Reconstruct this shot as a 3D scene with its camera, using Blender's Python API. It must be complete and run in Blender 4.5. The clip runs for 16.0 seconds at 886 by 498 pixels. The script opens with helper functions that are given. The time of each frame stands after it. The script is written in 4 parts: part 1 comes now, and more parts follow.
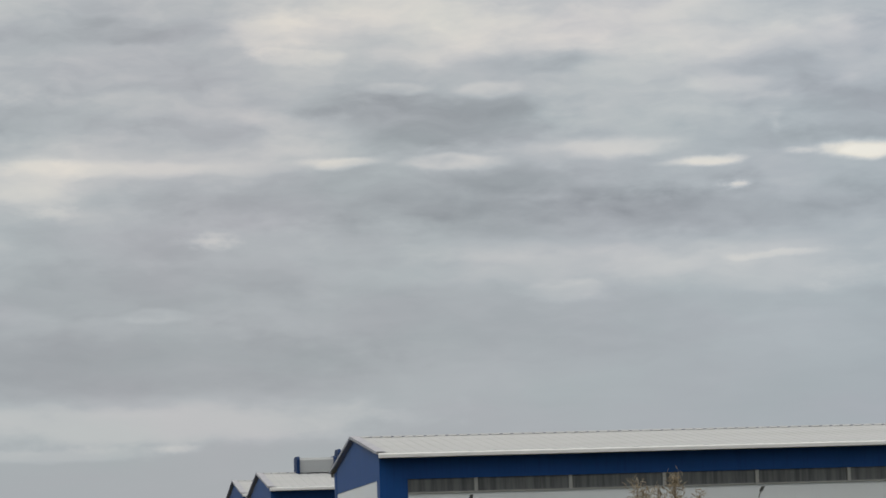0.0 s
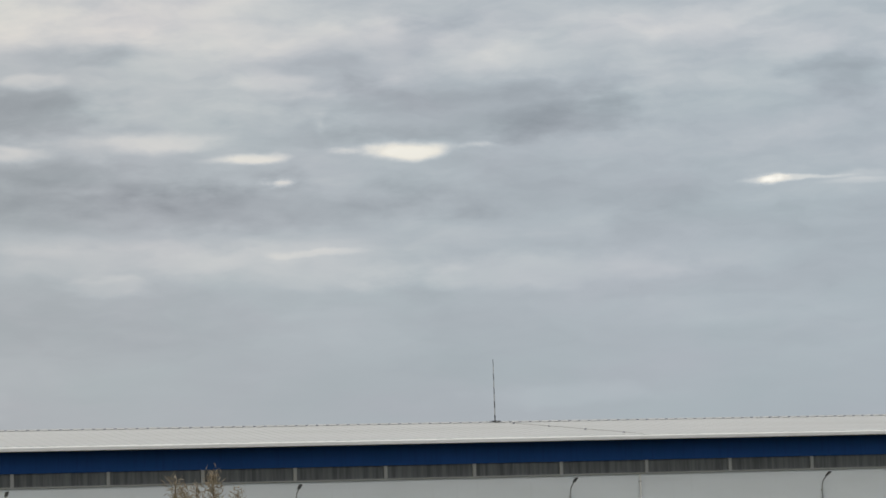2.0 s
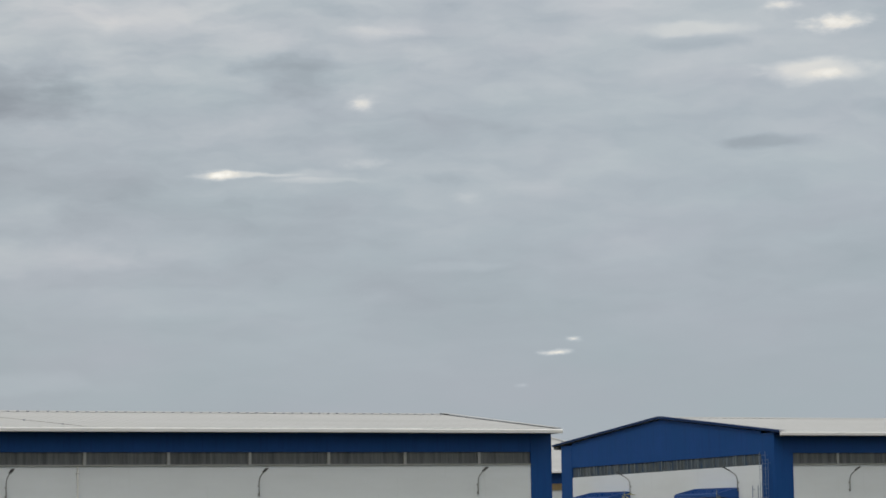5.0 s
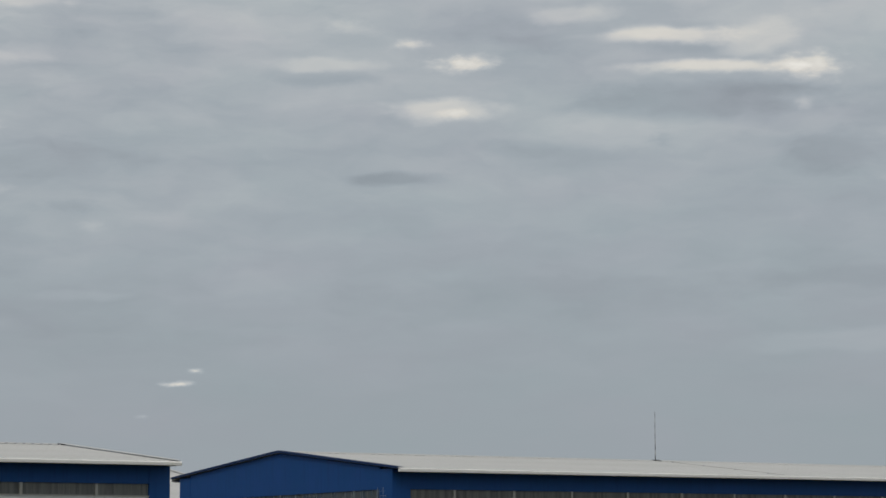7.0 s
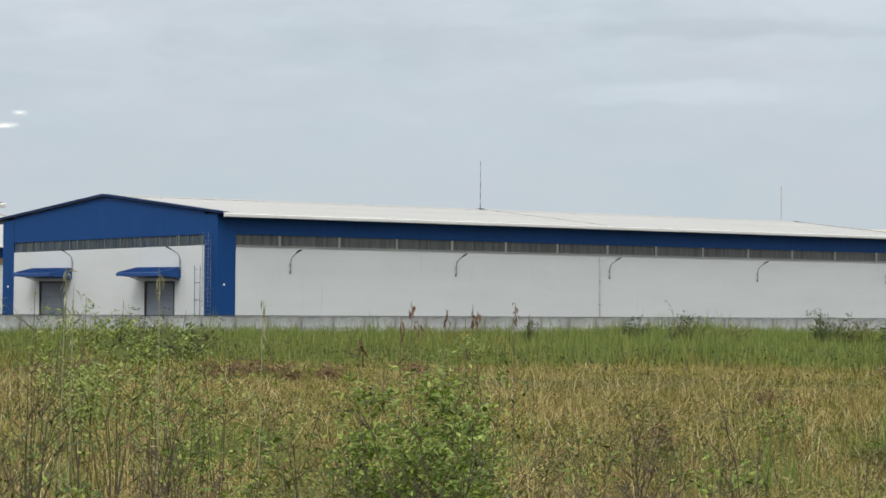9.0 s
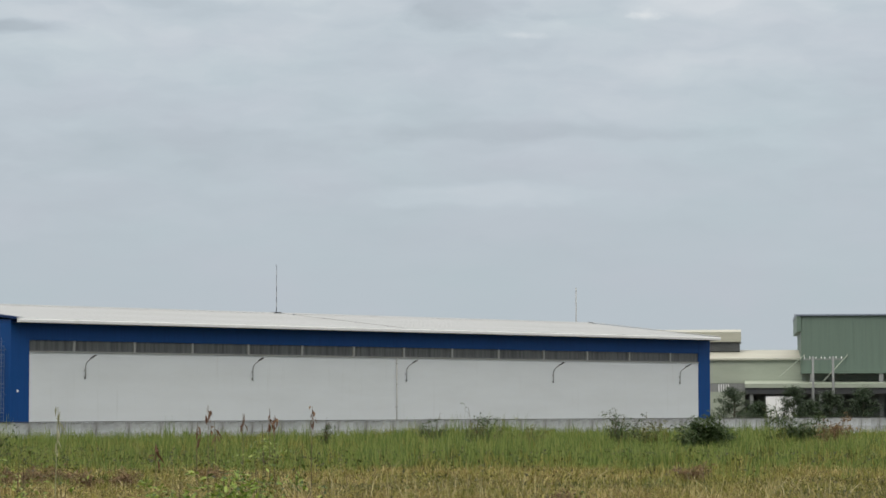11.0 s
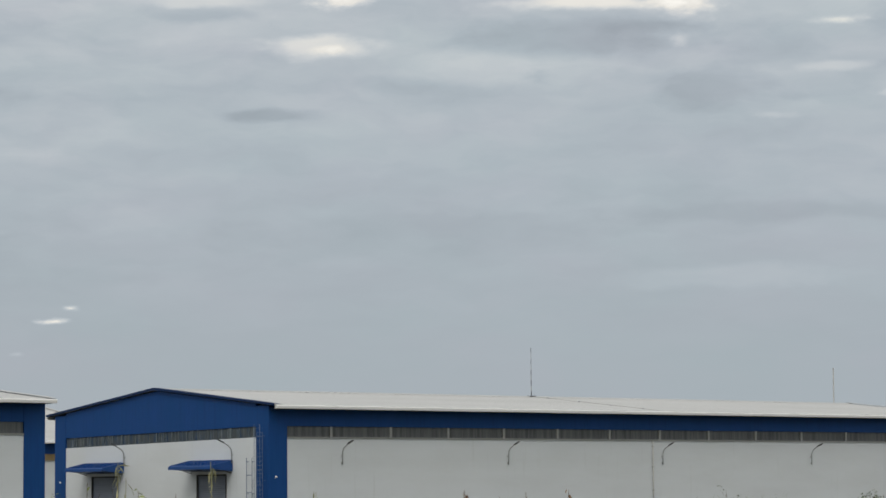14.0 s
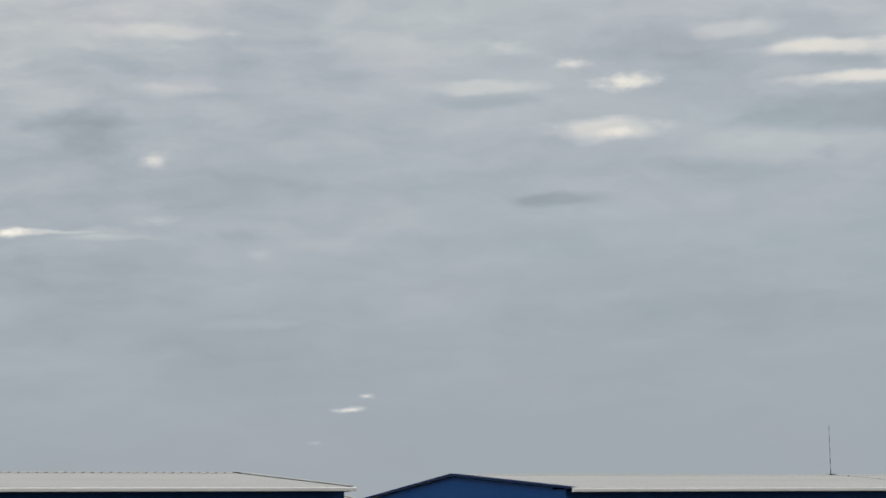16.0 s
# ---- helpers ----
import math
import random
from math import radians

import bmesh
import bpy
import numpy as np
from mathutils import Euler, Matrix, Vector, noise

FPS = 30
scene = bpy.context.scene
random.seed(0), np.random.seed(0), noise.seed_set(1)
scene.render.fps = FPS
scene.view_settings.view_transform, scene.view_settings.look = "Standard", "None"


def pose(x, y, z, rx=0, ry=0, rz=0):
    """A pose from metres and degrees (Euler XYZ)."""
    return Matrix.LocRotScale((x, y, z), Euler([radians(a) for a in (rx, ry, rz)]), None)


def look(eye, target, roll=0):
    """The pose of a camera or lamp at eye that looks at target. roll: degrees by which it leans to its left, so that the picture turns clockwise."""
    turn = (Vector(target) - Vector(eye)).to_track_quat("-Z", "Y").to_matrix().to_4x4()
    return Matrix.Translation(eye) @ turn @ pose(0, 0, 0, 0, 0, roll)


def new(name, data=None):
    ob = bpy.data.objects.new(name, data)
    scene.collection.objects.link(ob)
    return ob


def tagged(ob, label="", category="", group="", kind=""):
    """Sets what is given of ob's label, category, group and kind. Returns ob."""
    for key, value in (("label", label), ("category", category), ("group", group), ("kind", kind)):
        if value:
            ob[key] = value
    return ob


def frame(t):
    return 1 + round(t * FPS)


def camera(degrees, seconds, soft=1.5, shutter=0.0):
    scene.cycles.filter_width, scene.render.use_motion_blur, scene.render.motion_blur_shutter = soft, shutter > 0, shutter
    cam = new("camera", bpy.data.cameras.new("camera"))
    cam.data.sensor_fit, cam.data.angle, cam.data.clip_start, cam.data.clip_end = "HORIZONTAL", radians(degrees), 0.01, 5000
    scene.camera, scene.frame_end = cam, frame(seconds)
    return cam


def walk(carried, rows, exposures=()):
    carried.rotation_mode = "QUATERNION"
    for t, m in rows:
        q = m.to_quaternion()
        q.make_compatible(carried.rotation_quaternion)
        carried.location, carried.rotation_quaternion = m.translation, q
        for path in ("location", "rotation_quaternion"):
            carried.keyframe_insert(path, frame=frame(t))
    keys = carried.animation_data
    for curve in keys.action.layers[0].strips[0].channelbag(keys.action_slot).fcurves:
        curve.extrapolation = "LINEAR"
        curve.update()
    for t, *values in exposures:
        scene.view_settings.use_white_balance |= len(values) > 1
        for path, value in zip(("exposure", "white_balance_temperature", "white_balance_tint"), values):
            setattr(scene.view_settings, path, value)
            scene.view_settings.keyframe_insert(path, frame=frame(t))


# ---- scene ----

# the camera stands on a low bank and turns on the spot: seconds, heading, tilt, lean in degrees
EYE = 2.8
HEADINGS = [
    (0.00, -33.336, 6.659, -1.805),
    (0.50, -30.919, 6.732, -2.032),
    (1.00, -28.437, 6.706, -2.058),
    (1.50, -25.978, 6.546, -2.048),
    (2.00, -23.554, 6.299, -1.851),
    (2.50, -21.060, 6.020, -1.385),
    (3.00, -18.624, 5.785, -0.828),
    (3.50, -16.538, 5.560, -0.260),
    (3.70, -15.791, 5.485, -0.113),
    (4.05, -14.600, 5.434, -0.006),
    (4.40, -13.527, 5.526, -0.226),
    (4.75, -12.502, 5.717, -0.615),
    (5.10, -11.455, 5.966, -1.016),
    (5.45, -10.314, 6.232, -1.272),
    (5.80, -9.009, 6.474, -1.228),
    (6.00, -8.132, 6.706, -1.123),
    (6.50, -5.874, 6.952, -0.677),
    (7.00, -3.706, 6.531, -0.194),
    (7.50, -2.181, 4.964, 0.192),
    (8.00, -1.444, 3.110, 0.664),
    (8.50, -0.836, 1.757, 0.683),
    (9.00, -0.000, 1.156, 0.505),
    (9.50, 1.372, 1.365, 0.230),
    (10.00, 2.892, 1.872, -0.048),
    (10.20, 3.383, 2.142, -0.047),
    (10.55, 4.061, 2.596, -0.110),
    (10.90, 4.332, 3.196, -0.084),
    (11.25, 4.269, 3.847, -0.015),
    (11.60, 3.947, 4.456, 0.046),
    (11.95, 3.439, 4.926, 0.051),
    (12.30, 2.817, 5.165, -0.047),
    (12.50, 2.443, 5.304, -0.262),
    (13.00, 1.364, 5.367, -0.417),
    (13.50, 0.280, 5.242, -0.516),
    (14.00, -1.068, 5.169, -0.483),
    (14.50, -2.497, 5.346, -0.585),
    (15.00, -4.023, 5.814, -0.910),
    (15.50, -5.656, 6.429, -0.975),
    (16.00, -7.281, 7.031, -1.415),
]

cam = camera(18.72, 16.0, soft=1.6)
walk(cam, [(t, pose(0, 0, EYE, 90 + tilt, 0, -heading) @ pose(0, 0, 0, 0, 0, lean))
           for t, heading, tilt, lean in HEADINGS],
     exposures=[(0.0, 0.0), (3.5, 0.10), (4.8, 0.05), (6.0, -0.02), (6.5, -0.09), (7.0, -0.22), (7.5, -0.2), (8.0, 0.46), (9.0, 0.56), (9.5, 0.50), (10.0, 0.42), (10.2, 0.40),
                (11.4, 0.28), (12.5, 0.0), (14.0, 0.06), (15.0, 0.06), (16.0, -0.07)])

# ---- world and sun ----
world = bpy.data.worlds.new("overcast")
scene.world = world
world.use_nodes = True


def sky_nodes():
    nt = world.node_tree
    nt.nodes.clear()
    N, L = nt.nodes.new, nt.links.new

    def math_node(op, a, b=None, c=None, clamp=False):
        n = N("ShaderNodeMath")
        n.operation, n.use_clamp = op, clamp
        for k, v in enumerate((a, b, c)):
            if v is None:
                continue
            if isinstance(v, (int, float)):
                n.inputs[k].default_value = v
            else:
                L(v, n.inputs[k])
        return n.outputs[0]

    def vec(op, a, b):
        n = N("ShaderNodeVectorMath")
        n.operation = op
        for k, v in enumerate((a, b)):
            if isinstance(v, tuple):
                n.inputs[k].default_value = v
            else:
                L(v, n.inputs[k])
        return n.outputs["Value"] if op in ("DOT_PRODUCT", "LENGTH") else n.outputs[0]

    def noise_tex(v, scale, detail, rough=0.55):
        n = N("ShaderNodeTexNoise")
        n.inputs["Scale"].default_value, n.inputs["Detail"].default_value, n.inputs["Roughness"].default_value = scale, detail, rough
        L(v, n.inputs["Vector"])
        return n

    way = N("ShaderNodeTexCoord").outputs["Generated"]
    sep = N("ShaderNodeSeparateXYZ")
    L(way, sep.inputs[0])
    az = math_node("MULTIPLY", math_node("ARCTAN2", sep.outputs[0], sep.outputs[1]), 57.2958)
    el = math_node("MULTIPLY", math_node("ARCSINE", sep.outputs[2]), 57.2958)
    up = math_node("MAXIMUM", sep.outputs[2], 0.0)
    comb = N("ShaderNodeCombineXYZ")
    L(az, comb.inputs[0]), L(el, comb.inputs[1])
    here = comb.outputs[0]
    # ragged edges for the clouds
    ragged = vec("SUBTRACT", noise_tex(vec("MULTIPLY", here, (0.75, 1.5, 1)), 1.0, 4, 0.5).outputs["Color"], (0.5, 0.5, 0.5))
    bent = vec("ADD", here, vec("MULTIPLY", ragged, (1.7, 0.62, 0)))
    # layered stratocumulus: a flat deck seen from below, streaked towards the horizon
    deck = noise_tex(vec("MULTIPLY", bent, (0.16, 0.5, 1)), 1.0, 3, 0.5).outputs["Fac"]
    streak = noise_tex(vec("MULTIPLY", bent, (0.45, 1.7, 1)), 1.0, 4, 0.55).outputs["Fac"]
    tone = math_node("MULTIPLY_ADD", math_node("SUBTRACT", deck, 0.5), 0.34, 0.0)
    tone = math_node("MULTIPLY_ADD", math_node("SUBTRACT", streak, 0.5), 0.22, tone)
    # calmer close to the horizon
    calm = math_node("MINIMUM", math_node("MAXIMUM", math_node("MULTIPLY_ADD", el, 0.11, -0.20), 0.06), 1.5)
    tone = math_node("MULTIPLY", tone, calm)
    quiet = math_node("MINIMUM", math_node("MAXIMUM", math_node("MULTIPLY_ADD", az, -0.05, 0.25), 0.55), 1.0)
    tone = math_node("MULTIPLY", tone, quiet)
    fray = math_node("SUBTRACT", noise_tex(vec("MULTIPLY", here, (0.8, 1.9, 1)), 1.0, 4, 0.52).outputs["Fac"], 0.5)
    fine = math_node("SUBTRACT", noise_tex(vec("MULTIPLY", here, (2.6, 6.0, 1)), 1.0, 4, 0.52).outputs["Fac"], 0.5)
    wisps = math_node("SUBTRACT", noise_tex(vec("MULTIPLY", bent, (0.8, 2.3, 1)), 1.0, 4, 0.5).outputs["Fac"], 0.5)
    tone = math_node("MULTIPLY_ADD", math_node("MULTIPLY", wisps, calm), 0.10, tone)
    near = vec("ADD", here, vec("MULTIPLY", ragged, (0.9, 0.30, 0)))
    close = vec("ADD", here, vec("MULTIPLY", ragged, (0.55, 0.16, 0)))

    def cloud(a, e, wide, high, amount):
        """One cloud or gap in the deck: bearing, height, half sizes in degrees, and how much lighter or darker."""
        nonlocal tone
        large = wide > 0.7
        q = vec("MULTIPLY", vec("SUBTRACT", near if large else close, (a, e, 0)), (1 / wide, 1 / high, 0))
        d = math_node("MULTIPLY_ADD", fray if large else fine, 1.5 if large else 1.9, vec("LENGTH", q, (0, 0, 0)))
        n = N("ShaderNodeMapRange")
        n.interpolation_type = "SMOOTHERSTEP"
        n.inputs["From Min"].default_value, n.inputs["From Max"].default_value = (1.55, 0.35) if large else (2.0, -0.3)
        L(d, n.inputs["Value"])
        g = n.outputs[0] if large else math_node("POWER", n.outputs[0], 1.7)
        tone = math_node("MULTIPLY_ADD", g, amount * (1.15 if large else 0.95) if amount > 0 else amount, tone)

    cloud(-33.54, 9.39, 2.81, 0.69, -0.115)
    cloud(-36.21, 9.90, 1.55, 0.31, -0.06)
    cloud(-31.06, 10.56, 1.31, 0.24, -0.075)
    cloud(-40.18, 11.43, 2.63, 0.29, -0.06)
    cloud(-41.40, 10.43, 1.55, 0.38, -0.065)
    cloud(-41.77, 9.54, 2.03, 0.50, -0.07)
    cloud(-38.65, 9.21, 1.43, 0.36, -0.05)
    cloud(-34.32, 7.85, 5.73, 0.62, -0.075)
    cloud(-29.94, 8.00, 2.75, 0.41, -0.025)
    cloud(-30.09, 7.28, 4.78, 0.55, -0.055)
    cloud(-40.38, 6.96, 2.63, 0.48, -0.03)
    cloud(-40.16, 5.94, 3.94, 0.54, -0.045)
    cloud(-39.83, 4.44, 5.01, 0.74, -0.05)
    cloud(-32.58, 5.20, 4.78, 0.84, -0.02)
    cloud(-34.22, 11.27, 3.58, 0.74, 0.06)
    cloud(-28.72, 11.18, 4.18, 0.60, 0.05)
    cloud(-36.91, 11.33, 0.72, 0.54, 0.07)
    cloud(-36.55, 10.78, 0.84, 0.19, 0.08)
    cloud(-34.25, 10.10, 0.72, 0.12, 0.08)
    cloud(-32.24, 10.05, 0.72, 0.16, 0.1)
    cloud(-35.87, 8.97, 1.07, 0.45, 0.05)
    cloud(-42.15, 8.24, 1.31, 0.48, 0.1)
    cloud(-41.68, 7.62, 0.60, 0.16, 0.1)
    cloud(-39.75, 8.51, 3.10, 0.19, 0.07)
    cloud(-35.52, 8.56, 0.84, 0.12, 0.14)
    cloud(-33.08, 8.49, 1.01, 0.14, 0.11)
    cloud(-29.67, 8.71, 1.55, 0.20, 0.1)
    cloud(-27.99, 8.30, 0.84, 0.08, 0.05)
    cloud(-38.28, 6.95, 0.66, 0.18, 0.14)
    cloud(-30.73, 6.22, 4.18, 0.38, 0.035)
    cloud(-30.75, 5.72, 0.84, 0.21, 0.07)
    cloud(-31.93, 6.63, 1.79, 0.26, 0.04)
    cloud(-39.57, 5.37, 0.72, 0.14, 0.05)
    cloud(-39.85, 3.13, 5.01, 0.48, 0.085)
    cloud(-39.03, 2.56, 0.54, 0.10, 0.09)
    cloud(-41.40, 2.50, 2.39, 0.13, 0.05)
    cloud(-44.38, 9.73, 1.79, 0.72, -0.05)
    cloud(-44.29, 7.13, 1.55, 0.60, 0.05)
    cloud(-22.88, 9.32, 3.82, 0.67, -0.085)
    cloud(-20.82, 8.95, 1.43, 0.50, -0.05)
    cloud(-25.65, 10.27, 1.43, 0.48, -0.05)
    cloud(-26.85, 8.77, 1.43, 0.50, -0.04)
    cloud(-26.25, 7.23, 3.22, 0.62, -0.055)
    cloud(-20.83, 7.51, 3.70, 0.62, -0.035)
    cloud(-20.19, 10.14, 1.07, 0.72, -0.03)
    cloud(-14.96, 9.81, 0.96, 0.50, -0.04)
    cloud(-11.73, 8.53, 2.39, 0.72, -0.02)
    cloud(-15.99, 6.60, 3.58, 0.48, -0.02)
    cloud(-24.21, 8.40, 0.86, 0.19, 0.31)
    cloud(-25.59, 8.46, 0.38, 0.08, 0.16)
    cloud(-22.76, 8.51, 0.50, 0.07, 0.14)
    cloud(-26.95, 7.82, 0.30, 0.11, 0.34)
    cloud(-27.68, 8.33, 0.72, 0.10, 0.16)
    cloud(-26.14, 6.27, 0.96, 0.08, 0.06)
    cloud(-26.85, 6.03, 3.10, 0.55, 0.05)
    cloud(-21.46, 5.77, 3.34, 0.36, 0.055)
    cloud(-16.52, 7.51, 0.33, 0.10, 0.38)
    cloud(-15.98, 7.53, 1.01, 0.06, 0.15)
    cloud(-14.41, 7.40, 0.96, 0.07, 0.06)
    cloud(-13.46, 9.00, 0.24, 0.14, 0.13)
    cloud(-13.37, 7.76, 0.60, 0.13, 0.05)
    cloud(-13.00, 10.53, 0.72, 0.16, 0.07)
    cloud(-22.63, 10.64, 1.07, 0.50, 0.06)
    cloud(-26.85, 10.85, 2.98, 0.38, 0.05)
    cloud(-18.84, 10.91, 2.39, 0.38, 0.04)
    cloud(-27.09, 10.00, 0.72, 0.19, 0.06)
    cloud(-26.07, 9.05, 0.18, 0.24, 0.07)
    cloud(-9.47, 3.62, 0.12, 0.04, 0.1)
    cloud(-11.33, 5.50, 0.96, 0.11, 0.03)
    cloud(-20.88, 3.12, 1.79, 0.24, 0.025)
    cloud(-17.24, 4.81, 3.58, 0.30, 0.02)
    cloud(-13.30, 11.76, 1.43, 0.17, 0.09)
    cloud(-11.61, 11.68, 0.19, 0.10, 0.07)
    cloud(-13.41, 9.05, 0.29, 0.12, 0.16)
    cloud(-12.88, 10.64, 0.96, 0.18, 0.05)
    cloud(-6.31, 10.46, 1.31, 0.14, 0.08)
    cloud(-5.81, 11.27, 0.54, 0.18, 0.1)
    cloud(-4.41, 10.89, 0.45, 0.11, 0.24)
    cloud(-3.25, 10.47, 0.66, 0.16, 0.36)
    cloud(-0.85, 11.53, 0.96, 0.18, 0.11)
    cloud(0.83, 11.08, 1.07, 0.18, 0.09)
    cloud(3.11, 10.94, 0.96, 0.36, 0.12)
    cloud(-3.70, 9.46, 1.13, 0.23, 0.17)
    cloud(-3.52, 9.40, 0.38, 0.12, 0.16)
    cloud(-9.03, 3.93, 0.16, 0.06, 0.46)
    cloud(-9.39, 3.64, 0.29, 0.06, 0.46)
    cloud(-10.15, 2.97, 0.12, 0.05, 0.1)
    cloud(-11.13, 7.00, 0.30, 0.11, 0.06)
    cloud(-14.60, 7.52, 0.96, 0.12, 0.045)
    cloud(-13.53, 7.77, 0.60, 0.11, 0.035)
    cloud(-7.63, 5.66, 0.84, 0.36, 0.02)
    cloud(-14.85, 9.66, 1.07, 0.50, -0.05)
    cloud(-4.69, 8.03, 0.90, 0.14, -0.085)
    cloud(-3.18, 11.31, 1.55, 0.33, -0.04)
    cloud(-1.97, 10.86, 1.79, 0.29, -0.05)
    cloud(1.43, 10.88, 1.55, 0.24, -0.04)
    cloud(-6.13, 10.16, 1.13, 0.16, -0.045)
    cloud(-2.01, 8.65, 0.96, 0.21, -0.04)
    cloud(-13.17, 8.43, 2.63, 0.38, -0.03)
    cloud(-11.73, 7.38, 0.60, 0.17, -0.045)
    cloud(-10.76, 11.31, 1.79, 0.31, -0.035)
    cloud(-8.09, 9.27, 3.10, 0.48, 0.02)
    cloud(-10.29, 5.07, 4.78, 0.60, -0.015)
    cloud(-2.07, 5.46, 4.18, 0.48, -0.015)
    cloud(4.16, 10.33, 0.66, 0.26, 0.3)
    cloud(2.33, 10.35, 1.61, 0.16, 0.24)
    cloud(1.11, 11.02, 1.67, 0.17, 0.16)
    cloud(7.54, 9.88, 0.54, 0.08, 0.22)
    cloud(4.02, 9.53, 0.16, 0.14, 0.12)
    cloud(8.71, 8.33, 0.43, 0.10, 0.1)
    cloud(6.00, 7.91, 0.50, 0.07, 0.06)
    cloud(7.28, 8.90, 0.74, 0.11, 0.07)
    cloud(9.79, 8.54, 1.19, 0.26, 0.035)
    cloud(0.37, 8.97, 2.39, 0.36, 0.045)
    cloud(1.59, 9.65, 2.63, 0.41, -0.085)
    cloud(3.18, 9.93, 1.07, 0.29, -0.04)
    cloud(4.74, 8.53, 1.19, 0.43, -0.075)
    cloud(0.98, 8.81, 0.31, 0.14, -0.06)
    cloud(6.43, 8.32, 0.66, 0.13, -0.045)
    cloud(8.96, 8.86, 0.74, 0.13, -0.045)
    cloud(9.46, 9.79, 1.43, 0.50, -0.045)
    cloud(5.84, 9.41, 1.19, 0.38, -0.035)
    cloud(6.39, 5.86, 4.18, 0.19, -0.03)
    cloud(4.93, 4.50, 2.39, 0.24, 0.03)
    cloud(-0.86, 5.63, 3.58, 0.31, -0.012)
    cloud(9.76, 7.17, 1.67, 0.36, 0.02)
    # the deck's own brightness: palest low down and overhead
    lift = math_node("MULTIPLY_ADD", math_node("POWER", up, 1.3), 1.15, -0.008)
    low = math_node("MULTIPLY", math_node("EXPONENT", math_node("MULTIPLY", math_node("MAXIMUM", el, 0.0), -0.4)), 0.045)
    value = math_node("ADD", math_node("ADD", math_node("ADD", tone, 0.386), lift), low)
    value = math_node("MAXIMUM", value, 0.12)
    ramp = N("ShaderNodeValToRGB")
    e = ramp.color_ramp.elements
    e[0].position, e[0].color = 0.2, (0.88, 1.0, 1.13, 1)
    e[1].position, e[1].color = 0.75, (1.03, 1.0, 0.93, 1)
    mid = ramp.color_ramp.elements.new(0.45)
    mid.color = (0.893, 1.0, 1.09, 1)
    pale = ramp.color_ramp.elements.new(0.55)
    pale.color = (0.94, 1.0, 1.045, 1)
    L(value, ramp.inputs[0])
    # warmer haze towards the left end of the deck
    haze = math_node("EXPONENT", math_node("MULTIPLY", math_node("POWER", math_node("MULTIPLY_ADD", az, 0.07, 2.7), 2.0), -1.0))
    tint = vec("MULTIPLY", (0.06, 0.005, -0.045), (1, 1, 1))
    scaled = N("ShaderNodeVectorMath")
    scaled.operation = "SCALE"
    L(tint, scaled.inputs[0]), L(haze, scaled.inputs["Scale"])
    clouds = vec("ADD", ramp.outputs[0], scaled.outputs[0])
    # thin and thick cloud differ a little in hue
    hue = noise_tex(vec("MULTIPLY", bent, (0.22, 0.6, 1)), 1.0, 2).outputs["Fac"]
    shift = N("ShaderNodeVectorMath")
    shift.operation = "SCALE"
    shift.inputs[0].default_value = (0.09, -0.015, 0.03)
    L(math_node("SUBTRACT", hue, 0.5), shift.inputs["Scale"])
    clouds = vec("ADD", clouds, shift.outputs[0])
    n = N("ShaderNodeVectorMath")
    n.operation = "SCALE"
    L(clouds, n.inputs[0]), L(value, n.inputs["Scale"])
    sky = N("ShaderNodeTexSky")
    sky.sky_type, sky.sun_disc = "NISHITA", False
    sky.sun_elevation, sky.sun_rotation = radians(48), radians(200)
    blue = vec("MULTIPLY", sky.outputs[0], (0.08, 0.08, 0.08))
    mix = N("ShaderNodeMix")
    mix.data_type = "RGBA"
    mix.inputs["Factor"].default_value = 0.97
    L(blue, mix.inputs[6]), L(n.outputs[0], mix.inputs[7])
    bg = N("ShaderNodeBackground")
    bg.inputs["Strength"].default_value = 1.0
    L(mix.outputs[2], bg.inputs["Color"])
    L(bg.outputs[0], N("ShaderNodeOutputWorld").inputs["Surface"])


sky_nodes()
sun = new("sun", bpy.data.lights.new("sun", "SUN"))
sun.data.energy, sun.data.angle, sun.data.color = 0.8, radians(24), (1.0, 0.96, 0.9)
sun.matrix_world = look((0, 0, 60), (0 + math.sin(radians(20)) * 40, math.cos(radians(20)) * 40, 60 - 44))


